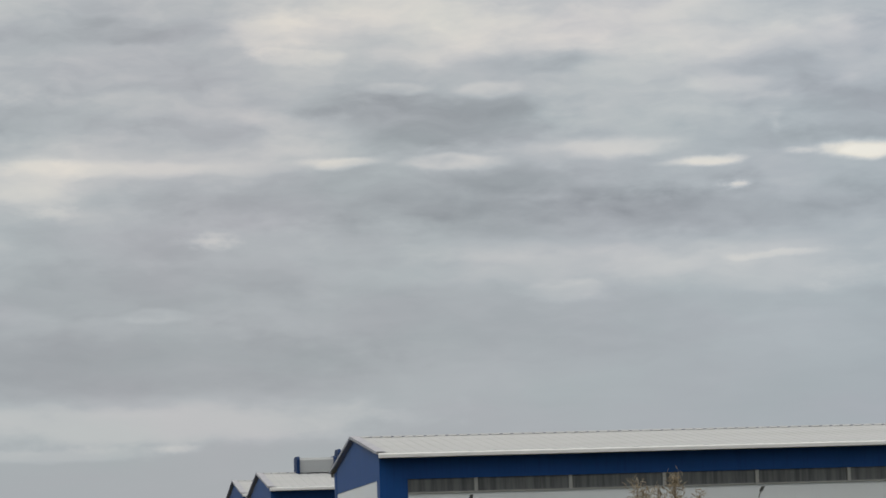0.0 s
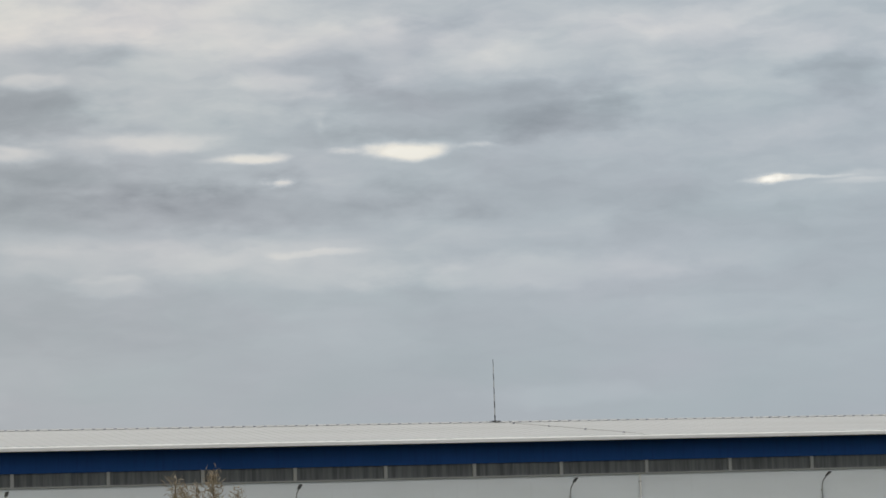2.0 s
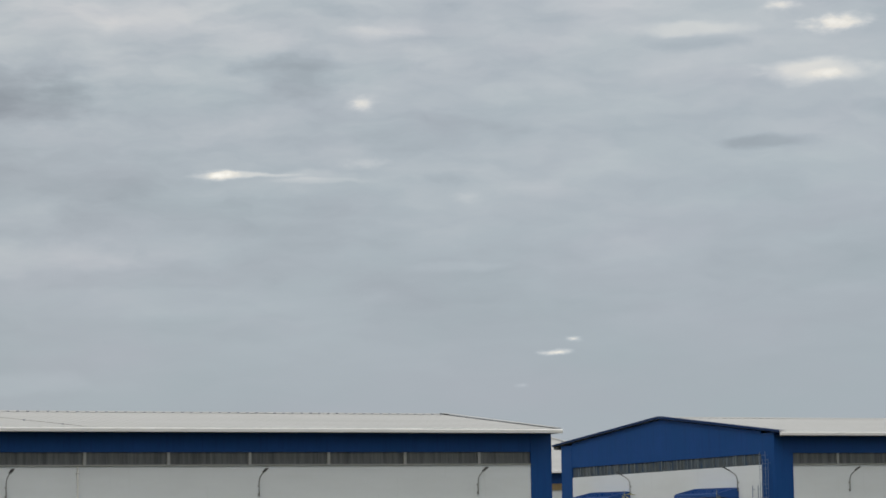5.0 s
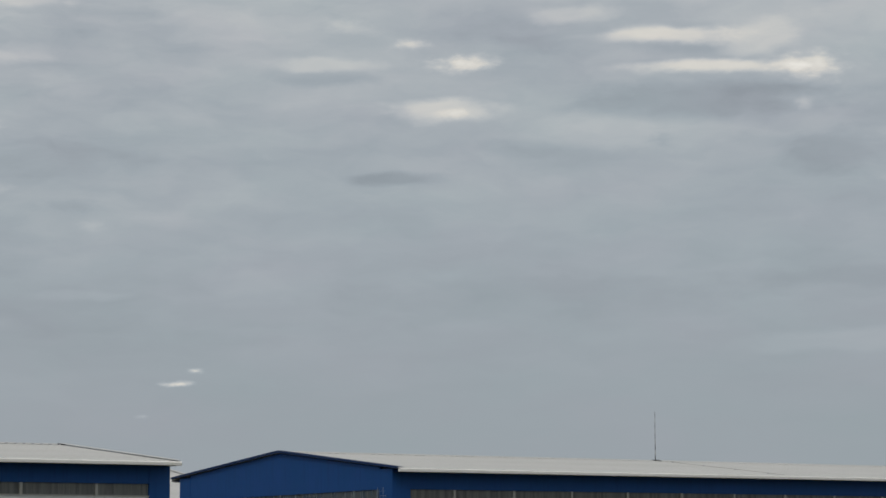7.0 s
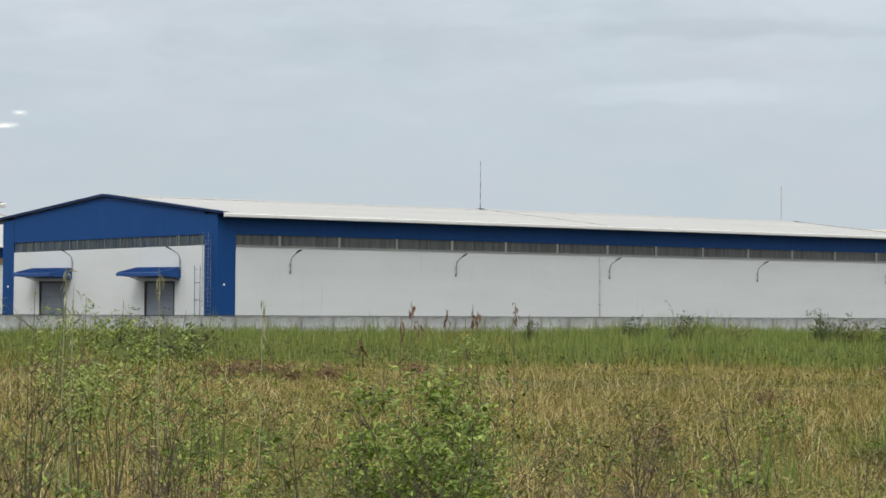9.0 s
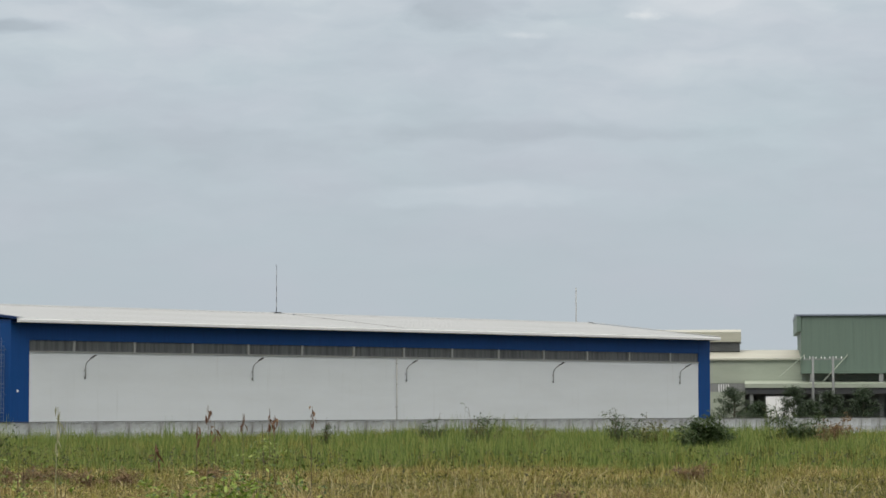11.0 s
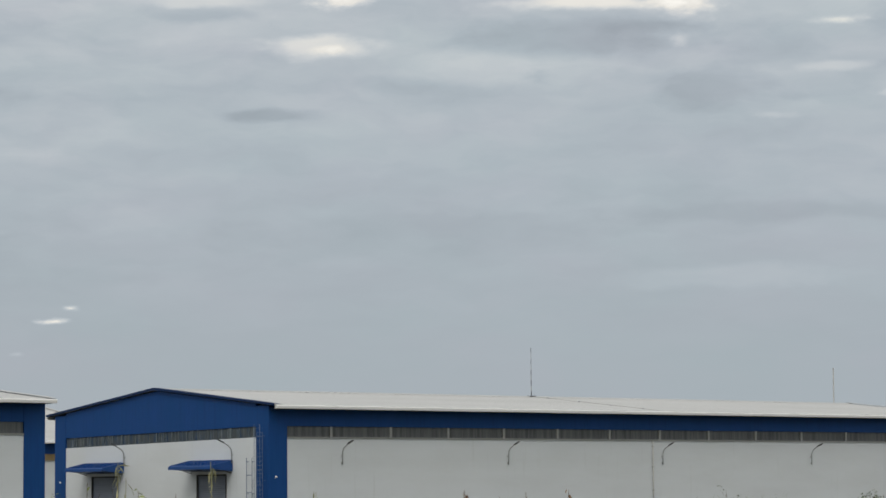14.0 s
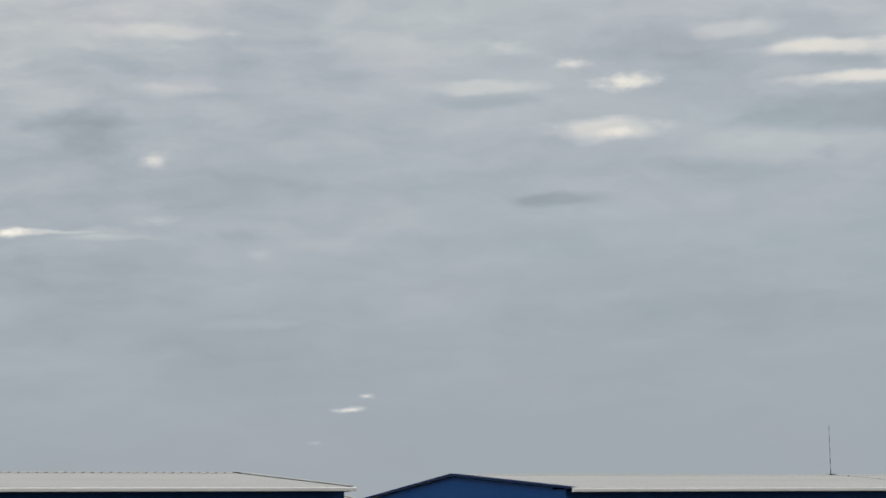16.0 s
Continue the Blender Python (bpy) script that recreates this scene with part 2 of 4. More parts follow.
# ---- materials ----
def material(name, colour, rough=0.6, metal=0.0, spots=(), bump=0.0, bump_scale=20.0, per_piece=0.0, per_blade=(), gloss=0.5):
    """A painted or natural surface. spots: (scale xyz, colour, from, to) stains; per_blade: colours spread over loose islands."""
    m = bpy.data.materials.new(name)
    m.use_nodes = True
    nt = m.node_tree
    N, L = nt.nodes.new, nt.links.new
    b = nt.nodes["Principled BSDF"]
    b.inputs["Roughness"].default_value, b.inputs["Metallic"].default_value = rough, metal
    b.inputs["Specular IOR Level"].default_value = gloss
    where = N("ShaderNodeTexCoord").outputs["Object"]
    col = N("ShaderNodeRGB")
    col.outputs[0].default_value = (*colour, 1)
    out = col.outputs[0]
    if per_blade:
        isl = N("ShaderNodeNewGeometry").outputs["Random Per Island"]
        ramp = N("ShaderNodeValToRGB")
        els = ramp.color_ramp.elements
        while len(els) < len(per_blade):
            els.new(0.5)
        for k, c in enumerate(per_blade):
            els[k].position, els[k].color = k / (len(per_blade) - 1), (*c, 1)
        L(isl, ramp.inputs[0])
        out = ramp.outputs[0]
    for scale, tint, lo, hi in spots:
        mp = N("ShaderNodeMapping")
        mp.inputs["Scale"].default_value = scale
        L(where, mp.inputs[0])
        t = N("ShaderNodeTexNoise")
        t.inputs["Scale"].default_value, t.inputs["Detail"].default_value, t.inputs["Roughness"].default_value = 1.0, 6.0, 0.62
        L(mp.outputs[0], t.inputs["Vector"])
        r = N("ShaderNodeMapRange")
        r.inputs["From Min"].default_value, r.inputs["From Max"].default_value = lo, hi
        L(t.outputs["Fac"], r.inputs["Value"])
        mx = N("ShaderNodeMix")
        mx.data_type = "RGBA"
        L(r.outputs[0], mx.inputs["Factor"]), L(out, mx.inputs[6])
        mx.inputs[7].default_value = (*tint, 1)
        out = mx.outputs[2]
    if per_piece:
        h = N("ShaderNodeHueSaturation")
        v = N("ShaderNodeMapRange")
        v.inputs["To Min"].default_value, v.inputs["To Max"].default_value = 1 - per_piece, 1 + per_piece
        L(N("ShaderNodeObjectInfo").outputs["Random"], v.inputs["Value"])
        L(v.outputs[0], h.inputs["Value"]), L(out, h.inputs["Color"])
        out = h.outputs[0]
    L(out, b.inputs["Base Color"])
    if per_blade:
        thin, mixed = N("ShaderNodeBsdfTranslucent"), N("ShaderNodeMixShader")
        mixed.inputs[0].default_value = 0.3
        L(out, thin.inputs["Color"]), L(b.outputs[0], mixed.inputs[1]), L(thin.outputs[0], mixed.inputs[2])
        L(mixed.outputs[0], nt.nodes["Material Output"].inputs["Surface"])
    if bump:
        t = N("ShaderNodeTexNoise")
        t.inputs["Scale"].default_value, t.inputs["Detail"].default_value = bump_scale, 5.0
        L(where, t.inputs["Vector"])
        bm_ = N("ShaderNodeBump")
        bm_.inputs["Strength"].default_value, bm_.inputs["Distance"].default_value = bump, 0.02
        L(t.outputs["Fac"], bm_.inputs["Height"]), L(bm_.outputs[0], b.inputs["Normal"])
    return m


PAINT_WHITE = material("white_wall_paint", (0.610, 0.650, 0.680), 0.75,
                       spots=[((0.12, 0.12, 0.5), (0.565, 0.60, 0.622), 0.4, 0.75), ((2.2, 2.2, 0.12), (0.51, 0.54, 0.55), 0.6, 0.85)],
                       bump=0.15, bump_scale=6)
PAINT_BLUE = material("blue_cladding_paint", (0.003, 0.052, 0.195), 0.55, gloss=0.2,
                      spots=[((0.4, 0.4, 0.3), (0.006, 0.055, 0.215), 0.4, 0.7), ((5, 5, 0.25), (0.004, 0.040, 0.165), 0.5, 0.8)])
CANOPY_BLUE = material("canopy_blue_steel", (0.010, 0.058, 0.215), 0.45, gloss=0.3, spots=[((1.5, 1.5, 1.5), (0.012, 0.065, 0.25), 0.45, 0.75)])
ROOF = material("pale_roof_sheet", (0.335, 0.35, 0.365), 0.55, spots=[((0.05, 0.3, 0.3), (0.295, 0.31, 0.32), 0.4, 0.7), ((1.2, 0.15, 0.15), (0.31, 0.325, 0.335), 0.5, 0.8)])
TRIM_WHITE = material("white_trim", (0.80, 0.81, 0.82), 0.5, spots=[((0.5, 2, 2), (0.68, 0.69, 0.69), 0.5, 0.8)])
RAKE = material("dark_rake_trim", (0.008, 0.025, 0.085), 0.6, gloss=0.12, spots=[((1, 1, 1), (0.012, 0.032, 0.09), 0.4, 0.7)])
LOUVRE = material("grey_louvre_strip", (0.125, 0.135, 0.14), 0.6, gloss=0.25,
                  spots=[((2.6, 2.6, 0.15), (0.07, 0.075, 0.08), 0.4, 0.62), ((7, 7, 0.2), (0.17, 0.18, 0.18), 0.58, 0.78)])
GABLE_LOUVRE = material("blue_grey_louvre", (0.062, 0.075, 0.082), 0.55, gloss=0.3,
                        spots=[((1.6, 1.6, 0.5), (0.022, 0.050, 0.10), 0.46, 0.66), ((6, 6, 0.25), (0.20, 0.23, 0.245), 0.56, 0.72)])
OCHRE = material("ochre_louvre_strip", (0.30, 0.22, 0.10), 0.7, spots=[((2, 2, 0.3), (0.22, 0.16, 0.08), 0.4, 0.7)])
BATTEN = material("dull_batten", (0.15, 0.18, 0.19), 0.6, spots=[((3, 3, 1), (0.10, 0.13, 0.15), 0.4, 0.7)])
CLOSURE = material("closure_strip", (0.24, 0.25, 0.29), 0.6)
MULLION = material("pale_mullion", (0.27, 0.28, 0.28), 0.6, spots=[((3, 3, 1), (0.30, 0.30, 0.28), 0.4, 0.7)])
SHUTTER = material("grey_shutter", (0.20, 0.235, 0.30), 0.5, spots=[((0.6, 0.6, 3), (0.165, 0.195, 0.25), 0.4, 0.7)])
DARK = material("dark_frame", (0.035, 0.038, 0.045), 0.6, spots=[((2, 2, 2), (0.05, 0.05, 0.05), 0.4, 0.7)])
GALV = material("galvanised_steel", (0.36, 0.37, 0.37), 0.5, 0.2, spots=[((4, 4, 2), (0.20, 0.20, 0.20), 0.4, 0.7)])
LADDER = material("dull_ladder_steel", (0.17, 0.22, 0.31), 0.6, spots=[((4, 4, 2), (0.06, 0.10, 0.19), 0.4, 0.65)])
LAMP_BODY = material("lamp_housing", (0.06, 0.065, 0.07), 0.5, spots=[((4, 4, 4), (0.09, 0.09, 0.09), 0.4, 0.7)])
CONCRETE = material("weathered_concrete", (0.47, 0.50, 0.53), 0.9,
                    spots=[((0.5, 0.5, 1.5), (0.22, 0.22, 0.21), 0.4, 0.7), ((2.5, 2.5, 0.5), (0.10, 0.10, 0.095), 0.58, 0.75), ((0.9, 0.9, 0.9), (0.44, 0.44, 0.42), 0.55, 0.75)],
                    bump=0.4, bump_scale=8, per_piece=0.12)
PIPE = material("pale_pipe", (0.55, 0.55, 0.53), 0.6, spots=[((3, 3, 1), (0.45, 0.45, 0.43), 0.4, 0.7)])
RAKE_PALE = material("pale_rake_trim", (0.30, 0.31, 0.35), 0.5, spots=[((1, 1, 1), (0.22, 0.23, 0.29), 0.4, 0.7)])
COPING = material("dark_coping", (0.045, 0.045, 0.048), 0.9, spots=[((1.5, 1.5, 1.5), (0.09, 0.09, 0.09), 0.4, 0.7)])


# ---- building helpers ----
def box(bm, x0, x1, y0, y1, z0, z1):
    v = [bm.verts.new((x, y, z)) for z in (z0, z1) for y in (y0, y1) for x in (x0, x1)]
    for f in ((0, 2, 3, 1), (4, 5, 7, 6), (0, 1, 5, 4), (2, 6, 7, 3), (0, 4, 6, 2), (1, 3, 7, 5)):
        bm.faces.new([v[k] for k in f])
    return bm


def boxes(*dims):
    bm = bmesh.new()
    for d in dims:
        box(bm, *d)
    return bm


def prism(bm, outline, axis, a, b):
    """Extrudes a closed outline from a to b along x, y or z; the outline gives the other two coordinates in order."""
    def put(p, s):
        return {"x": (s, p[0], p[1]), "y": (p[0], s, p[1]), "z": (p[0], p[1], s)}[axis]
    lo, hi = [bm.verts.new(put(p, a)) for p in outline], [bm.verts.new(put(p, b)) for p in outline]
    n = len(outline)
    bm.faces.new(lo), bm.faces.new(hi[::-1])
    for k in range(n):
        bm.faces.new((lo[k], hi[k], hi[(k + 1) % n], lo[(k + 1) % n]))
    bmesh.ops.recalc_face_normals(bm, faces=bm.faces)
    return bm


def tube(bm, path, radius, sides=8, taper=1.0):
    """A round bar along a path."""
    rings, n = [], len(path)
    for k, p in enumerate(path):
        d = (Vector(path[min(k + 1, n - 1)]) - Vector(path[max(k - 1, 0)])).normalized()
        a = d.orthogonal().normalized()
        b = d.cross(a)
        r = radius * (1 + (taper - 1) * k / max(n - 1, 1))
        rings.append([bm.verts.new(Vector(p) + a * r * math.cos(2 * math.pi * j / sides) + b * r * math.sin(2 * math.pi * j / sides)) for j in range(sides)])
    for r0, r1 in zip(rings, rings[1:]):
        off = min(range(sides), key=lambda o: (r1[o].co - r0[0].co).length)
        for j in range(sides):
            bm.faces.new((r0[j], r0[(j + 1) % sides], r1[(j + 1 + off) % sides], r1[(j + off) % sides]))
    bm.faces.new(rings[0][::-1]), bm.faces.new(rings[-1])
    return bm


def part(name, bm, mat, parent=None, label="", smooth=False):
    me = bpy.data.meshes.new(name)
    bm.to_mesh(me)
    bm.free()
    me.materials.append(mat)
    if smooth:
        me.shade_smooth()
    ob = new(name, me)
    if parent:
        ob.parent = parent
    return tagged(ob, label)


def shared(name, me, parent, loc):
    ob = new(name, me)
    ob.parent, ob.location = parent, loc
    return ob


def mesh_of(bm, mat, name="piece"):
    me = bpy.data.meshes.new(name)
    bm.to_mesh(me)
    bm.free()
    me.materials.append(mat)
    return me


def thing(name, m, label, category, group="", kind=""):
    ob = new(name)
    ob.empty_display_size = 0.3
    ob.matrix_world = m
    return tagged(ob, label, category, group, kind)


# ---- warehouses ----
BAY, EAVE, WIN0, WIN1, COL = 6.0, 9.68, 7.20, 8.05, 1.7
GABLE_FALL = 0.36


def roof_sheet(bm, length, y_eave, z_eave, y_ridge, z_ridge, over, pitch=0.75):
    """One roof slope of trapezoid-ribbed sheet with its thickness, running along x."""
    rows = []
    x, k = -over, 0
    while x < length + over - 0.05:
        for dx, h in ((0, 0), (pitch * 0.62, 0), (pitch * 0.70, 0.022), (pitch * 0.92, 0.022)):
            rows.append((min(x + dx, length + over), h))
        x += pitch
    rows.append((length + over, 0))
    top = [(bm.verts.new((x, y_eave, z_eave + h)), bm.verts.new((x, y_ridge, z_ridge + h))) for x, h in rows]
    low = [(bm.verts.new((x, y_eave, z_eave - 0.08)), bm.verts.new((x, y_ridge, z_ridge - 0.08))) for x in (-over, length + over)]
    for a, b in zip(top, top[1:]):
        bm.faces.new((a[0], b[0], b[1], a[1]))
    bm.faces.new((low[0][0], low[0][1], low[1][1], low[1][0]))
    bm.faces.new((low[0][0], top[0][0], top[0][1], low[0][1]))
    bm.faces.new((low[1][0], low[1][1], top[-1][1], top[-1][0]))
    bm.faces.new([low[0][0], low[1][0]] + [t[0] for t in top[::-1]])
    bmesh.ops.recalc_face_normals(bm, faces=bm.faces)


def canopy(parent, y0, y1, z):
    """A blue sheet canopy over a gable door, sloping out and closed at its ends."""
    out = 2.1
    can = part("canopy", prism(bmesh.new(), [(0, z), (-0.12, z + 0.02), (-out, z - 0.42), (-out - 0.06, z - 0.50), (-out - 0.06, z - 0.66), (-out + 0.05, z - 0.66), (0, z - 0.85)], "y", y0, y1),
               CANOPY_BLUE, parent, "blue sheet-metal door canopy")
    # outline runs in x and z
    bm = bmesh.new()
    k = y0 + 0.3
    while k < y1 - 0.1:
        prism(bm, [(-0.12, z + 0.022), (-out, z - 0.418), (-out, z - 0.368), (-0.12, z + 0.072)], "y", k, k + 0.06)
        k += 0.5
    tagged(part("rib", bm, CANOPY_BLUE, can), kind="stuff")
    part("valance", boxes((-out - 0.075, -out - 0.062, y0 - 0.02, y1 + 0.02, z - 0.70, z - 0.46)), CANOPY_BLUE, can)
    for y in (y0 + 0.15, y1 - 0.15):
        part("bracket", tube(bmesh.new(), [(-0.02, y, z - 1.0), (-out * 0.75, y, z - 0.58)], 0.035, 6), DARK, can)


def warehouse(name, m, label, width=31.8, length=84.0, ridge=11.45, doors=((5.8, 10.0), (21.7, 25.9)), group="warehouses", lift=0.0, plain=False, strip=True, rake=RAKE, dotted=True, louvre=None):
    """A portal-frame hall: origin at the corner of its long front and its gable, x along the front, y into the depth."""
    w = thing(name, m, label, "warehouse", group)
    e, T = EAVE + lift, 0.22
    louvre = louvre or LOUVRE
    win0, win1 = WIN0 + lift, WIN1 + lift
    slope = (ridge - e) / (width / 2 + 1.07)
    under = lambda y: e - 0.15 + slope * (min(y, width - y) + 1.07)
    # long fronts
    for side, (ya, yb) in (("front", (0.0, T)), ("back", (width - T, width))):
        part("wall", boxes((COL, length - COL, ya, yb, -0.3, win0)), PAINT_WHITE, w, "white painted block wall")
        part("cladding", boxes((COL, length - COL, ya - 0.03 if side == "front" else ya, yb if side == "front" else yb + 0.03, win1, under(0) - 0.02)), PAINT_BLUE, w, "blue painted sheet cladding")
        part("ledge", boxes((COL, length - COL, ya - 0.10 if side == "front" else yb, ya if side == "front" else yb + 0.10, win0 - 0.06, win0 + 0.02)), MULLION, w)
    # gable ends
    for side, (xa, xb) in (("near", (0.0, T)), ("far", (length - T, length))):
        near = side == "near"
        gaps = [g for g in doors] if near and not plain else []
        cuts = [COL] + [c for g in gaps for c in g] + [width - COL]
        high = win0 if strip else win1
        # the louvre strip of the front gable falls a little towards its far end
        fall = lambda y: GABLE_FALL * (y - COL) / (width - 2 * COL) if near and not plain and strip else 0.0
        for a, b in zip(cuts[::2], cuts[1::2]):
            part("gable_wall", prism(bmesh.new(), [(a, -0.3), (b, -0.3), (b, high - fall(b)), (a, high - fall(a))], "x", xa, xb), PAINT_WHITE, w, "white painted block wall")
        for a, b in gaps:
            part("gable_wall", prism(bmesh.new(), [(a, 4.36), (b, 4.36), (b, high - fall(b)), (a, high - fall(a))], "x", xa, xb), PAINT_WHITE, w, "white painted block wall")
        x0, x1 = (xa - 0.03, xb) if near else (xa, xb + 0.03)
        c0, c1 = COL, width - COL
        part("gable_cladding", prism(bmesh.new(), [(c0, win1 - fall(c0)), (c1, win1 - fall(c1)), (c1, under(c1)), (width / 2, under(width / 2)), (c0, under(c0))], "x", x0, x1),
             PAINT_BLUE, w, "blue painted sheet gable")
        if strip:
            part("window_strip", prism(bmesh.new(), [(c0, win0 - fall(c0)), (c1, win0 - fall(c1)), (c1, win1 - fall(c1)), (c0, win1 - fall(c0))], "x", xa + 0.06, xb - 0.04),
                 GABLE_LOUVRE if near and not plain else louvre, w, "grimy blue-grey louvre strip")
        if strip and near and not plain:
            pick_y = random.Random(5)
            y = COL + 0.4
            while y < width - COL - 0.3:
                wide = pick_y.choice((0.014, 0.02, 0.035))
                part("batten", boxes((xa - 0.01, xa + 0.055, y - wide, y + wide, win0 + 0.02 - fall(y), win1 - 0.02 - fall(y))), BATTEN, w)
                y += pick_y.uniform(0.3, 1.6)
        for k in range(1, 6 if strip else 1):
            y = width * k / 6
            half = 0.05 if near and not plain else 0.09
            part("mullion", boxes((xa - 0.03 if near else xb - 0.04, xa + 0.055 if near else xb + 0.06, y - half, y + half, win0 + 0.02 - fall(y), win1 - fall(y))), BATTEN if near else MULLION, w)
        bm = bmesh.new()
        for s in (1, -1):
            y0 = -1.10 if s == 1 else width + 1.10
            top = 0.07 if near else -0.05
            prism(bm, [(y0, e - 0.07), (width / 2, ridge - 0.07), (width / 2, ridge + top + 0.03), (y0, e + top)], "x", *((xa - 0.34, xa - 0.265) if near else (xb + 0.265, xb + 0.34)))
        part("rake_trim", bm, rake if near else RAKE_PALE, w, "dark blue rake flashing" if rake is RAKE and near else "pale rake flashing")
        bm = bmesh.new()
        for s in (1, -1):
            y0 = -1.10 if s == 1 else width + 1.10
            prism(bm, [(y0, e + 0.075), (width / 2, ridge + 0.105), (width / 2, ridge + 0.125), (y0, e + 0.095)], "x", *((xa - 0.34, xa + 0.25) if near else (xb - 0.25, xb + 0.34)))
        part("rake_cap", bm, rake if near else ROOF, w)
    # corner piers
    for xa in (0.0, length - COL):
        for ya in (0.0, width - COL):
            part("pier", boxes((xa - 0.05 if xa == 0 else xa, xa + COL if xa == 0 else xa + COL + 0.05, ya - 0.05 if ya == 0 else ya, ya + COL if ya == 0 else ya + COL + 0.05, -0.3, under(0))),
                 PAINT_BLUE, w, "blue painted corner pier")
    # high strip of louvres, bay by bay
    n = round(length / BAY)
    for y, sgn in ((0.06, -1), (width - 0.06, 1)):
        for k in range(n):
            a, b = max(k * BAY, COL), min((k + 1) * BAY, length - COL)
            win = part("window", boxes((a + 0.005, b - 0.005, min(y, y - sgn * 0.10), max(y, y - sgn * 0.10), win0 + 0.02, win1)), louvre, w, "grimy grey louvre window")
            if k:
                yy = sorted((y, y + sgn * 0.14))
                part("mullion", boxes((k * BAY - 0.11, k * BAY + 0.11, yy[0], yy[1], win0 + 0.025, win1 - 0.005)), MULLION, w)
    # roof
    for s in (1, -1):
        bm = bmesh.new()
        y0 = -1.07 if s == 1 else width + 1.07
        roof_sheet(bm, length, y0, e, width / 2, ridge, 0.26)
        part("roof", bm, ROOF, w, "pale ribbed metal roof slope")
        g = y0 - 0.02 * s
        part("gutter", prism(bmesh.new(), [(g + 0.02 * s, e - 0.02), (g - 0.16 * s, e - 0.02), (g - 0.20 * s, e - 0.10), (g - 0.17 * s, e - 0.30), (g + 0.02 * s, e - 0.32)], "x", -0.2, length + 0.3),
             TRIM_WHITE, w, "white box gutter along the eave")
        part("soffit", boxes((0.02, length - 0.02, min(y0 + 0.02 * s, -0.06 if s == 1 else width + 0.06), max(y0 + 0.02 * s, -0.06 if s == 1 else width + 0.06), e - 0.34, e - 0.29)), RAKE, w)
    bm = bmesh.new()
    prism(bm, [(width / 2 - 0.45, ridge - 0.02), (width / 2, ridge + 0.09), (width / 2 + 0.45, ridge - 0.02), (width / 2, ridge - 0.1)], "x", -0.26, length + 0.26)
    part("ridge_cap", bm, ROOF, w)
    bm = bmesh.new()
    for k in range(int(length / 0.75) if dotted else 0):
        for yy in (-0.44, 0.40):
            box(bm, k * 0.75 + 0.2, k * 0.75 + 0.40, width / 2 + yy - 0.03, width / 2 + yy + 0.06, ridge - 0.02, ridge + 0.045)
    if dotted:
        tagged(part("ridge_closure", bm, CLOSURE, w, "grey ridge closures"), kind="stuff")
    if plain:
        return w
    # gable doors with their canopies
    for a, b in doors:
        d = part("door", boxes((0.10, 0.14, a + 0.12, b - 0.12, 0.0, 4.24)), SHUTTER, w, "grey roller shutter, closed")
        bm = bmesh.new()
        for k in range(28):
            z = 0.05 + k * 0.15
            prism(bm, [(0.10, z), (0.088, z + 0.04), (0.088, z + 0.10), (0.10, z + 0.14)], "y", a + 0.13, b - 0.13)
        tagged(part("slat", bm, SHUTTER, d), kind="stuff")
        part("door_frame", boxes((-0.04, 0.2, a, a + 0.12, 0, 4.36), (-0.04, 0.2, b - 0.12, b, 0, 4.36), (-0.04, 0.2, a + 0.12, b - 0.12, 4.24, 4.36)), DARK, d)
        canopy(w, a - 0.85, b + 0.9, 5.45)
    return w


def wall_lamp(m, label):
    """A gooseneck lamp: a bracket pipe that rises on the wall and bends out to a flat head. It reaches along -y."""
    w = thing("wall_lamp", m, label, "lamp", "wall lamps")
    path = [(0, -0.10, 0.0), (0, -0.12, 0.9)] + [(0, -0.12 - 0.75 * (1 - math.cos(a)), 0.9 + 0.62 * math.sin(a)) for a in (0.3, 0.6, 0.9, 1.15)] + [(0, -0.95, 1.66)]
    part("bracket", tube(bmesh.new(), path, 0.038, 8), GALV, w, smooth=True)
    for z in (0.05, 0.62):
        part("wall_plate", boxes((-0.06, 0.06, -0.05, 0.0, z, z + 0.14)), GALV, w)
    head = bmesh.new()
    prism(head, [(-0.82, 1.59), (-0.86, 1.67), (-1.40, 1.91), (-1.50, 1.90), (-1.50, 1.86), (-1.40, 1.83)], "x", -0.11, 0.11)
    bmesh.ops.bevel(head, geom=head.edges[:], offset=0.02, segments=1, affect="EDGES")
    part("lamp_head", head, LAMP_BODY, w, "dark grey lamp head")
    return w


def roof_mast(m, high, label, banded=True):
    mast = thing("lightning_mast", m, label, "mast", "lightning masts")
    n = 9
    for k in range(n):
        z0, z1 = high * k / n, high * (k + 1) / n
        part("section", tube(bmesh.new(), [(0, 0, z0), (0, 0, z1)], 0.046 - 0.0028 * k, 6), (LAMP_BODY, GALV)[k % 2] if banded else PIPE, mast)
    part("base_plate", boxes((-0.32, 0.32, -0.3, 0.3, -0.02, 0.07)), LAMP_BODY, mast)
    for x in (-0.75, 0.55):
        part("guy_foot", boxes((x, x + 0.2, -0.06, 0.06, -0.02, 0.03)), LAMP_BODY, mast)
    return mast


AT_B = pose(-17.56, 209.29, 0, 0, 0, 40.38)
AT_A = pose(-95.88, 137.85, 0, 0, 0, 40.86)

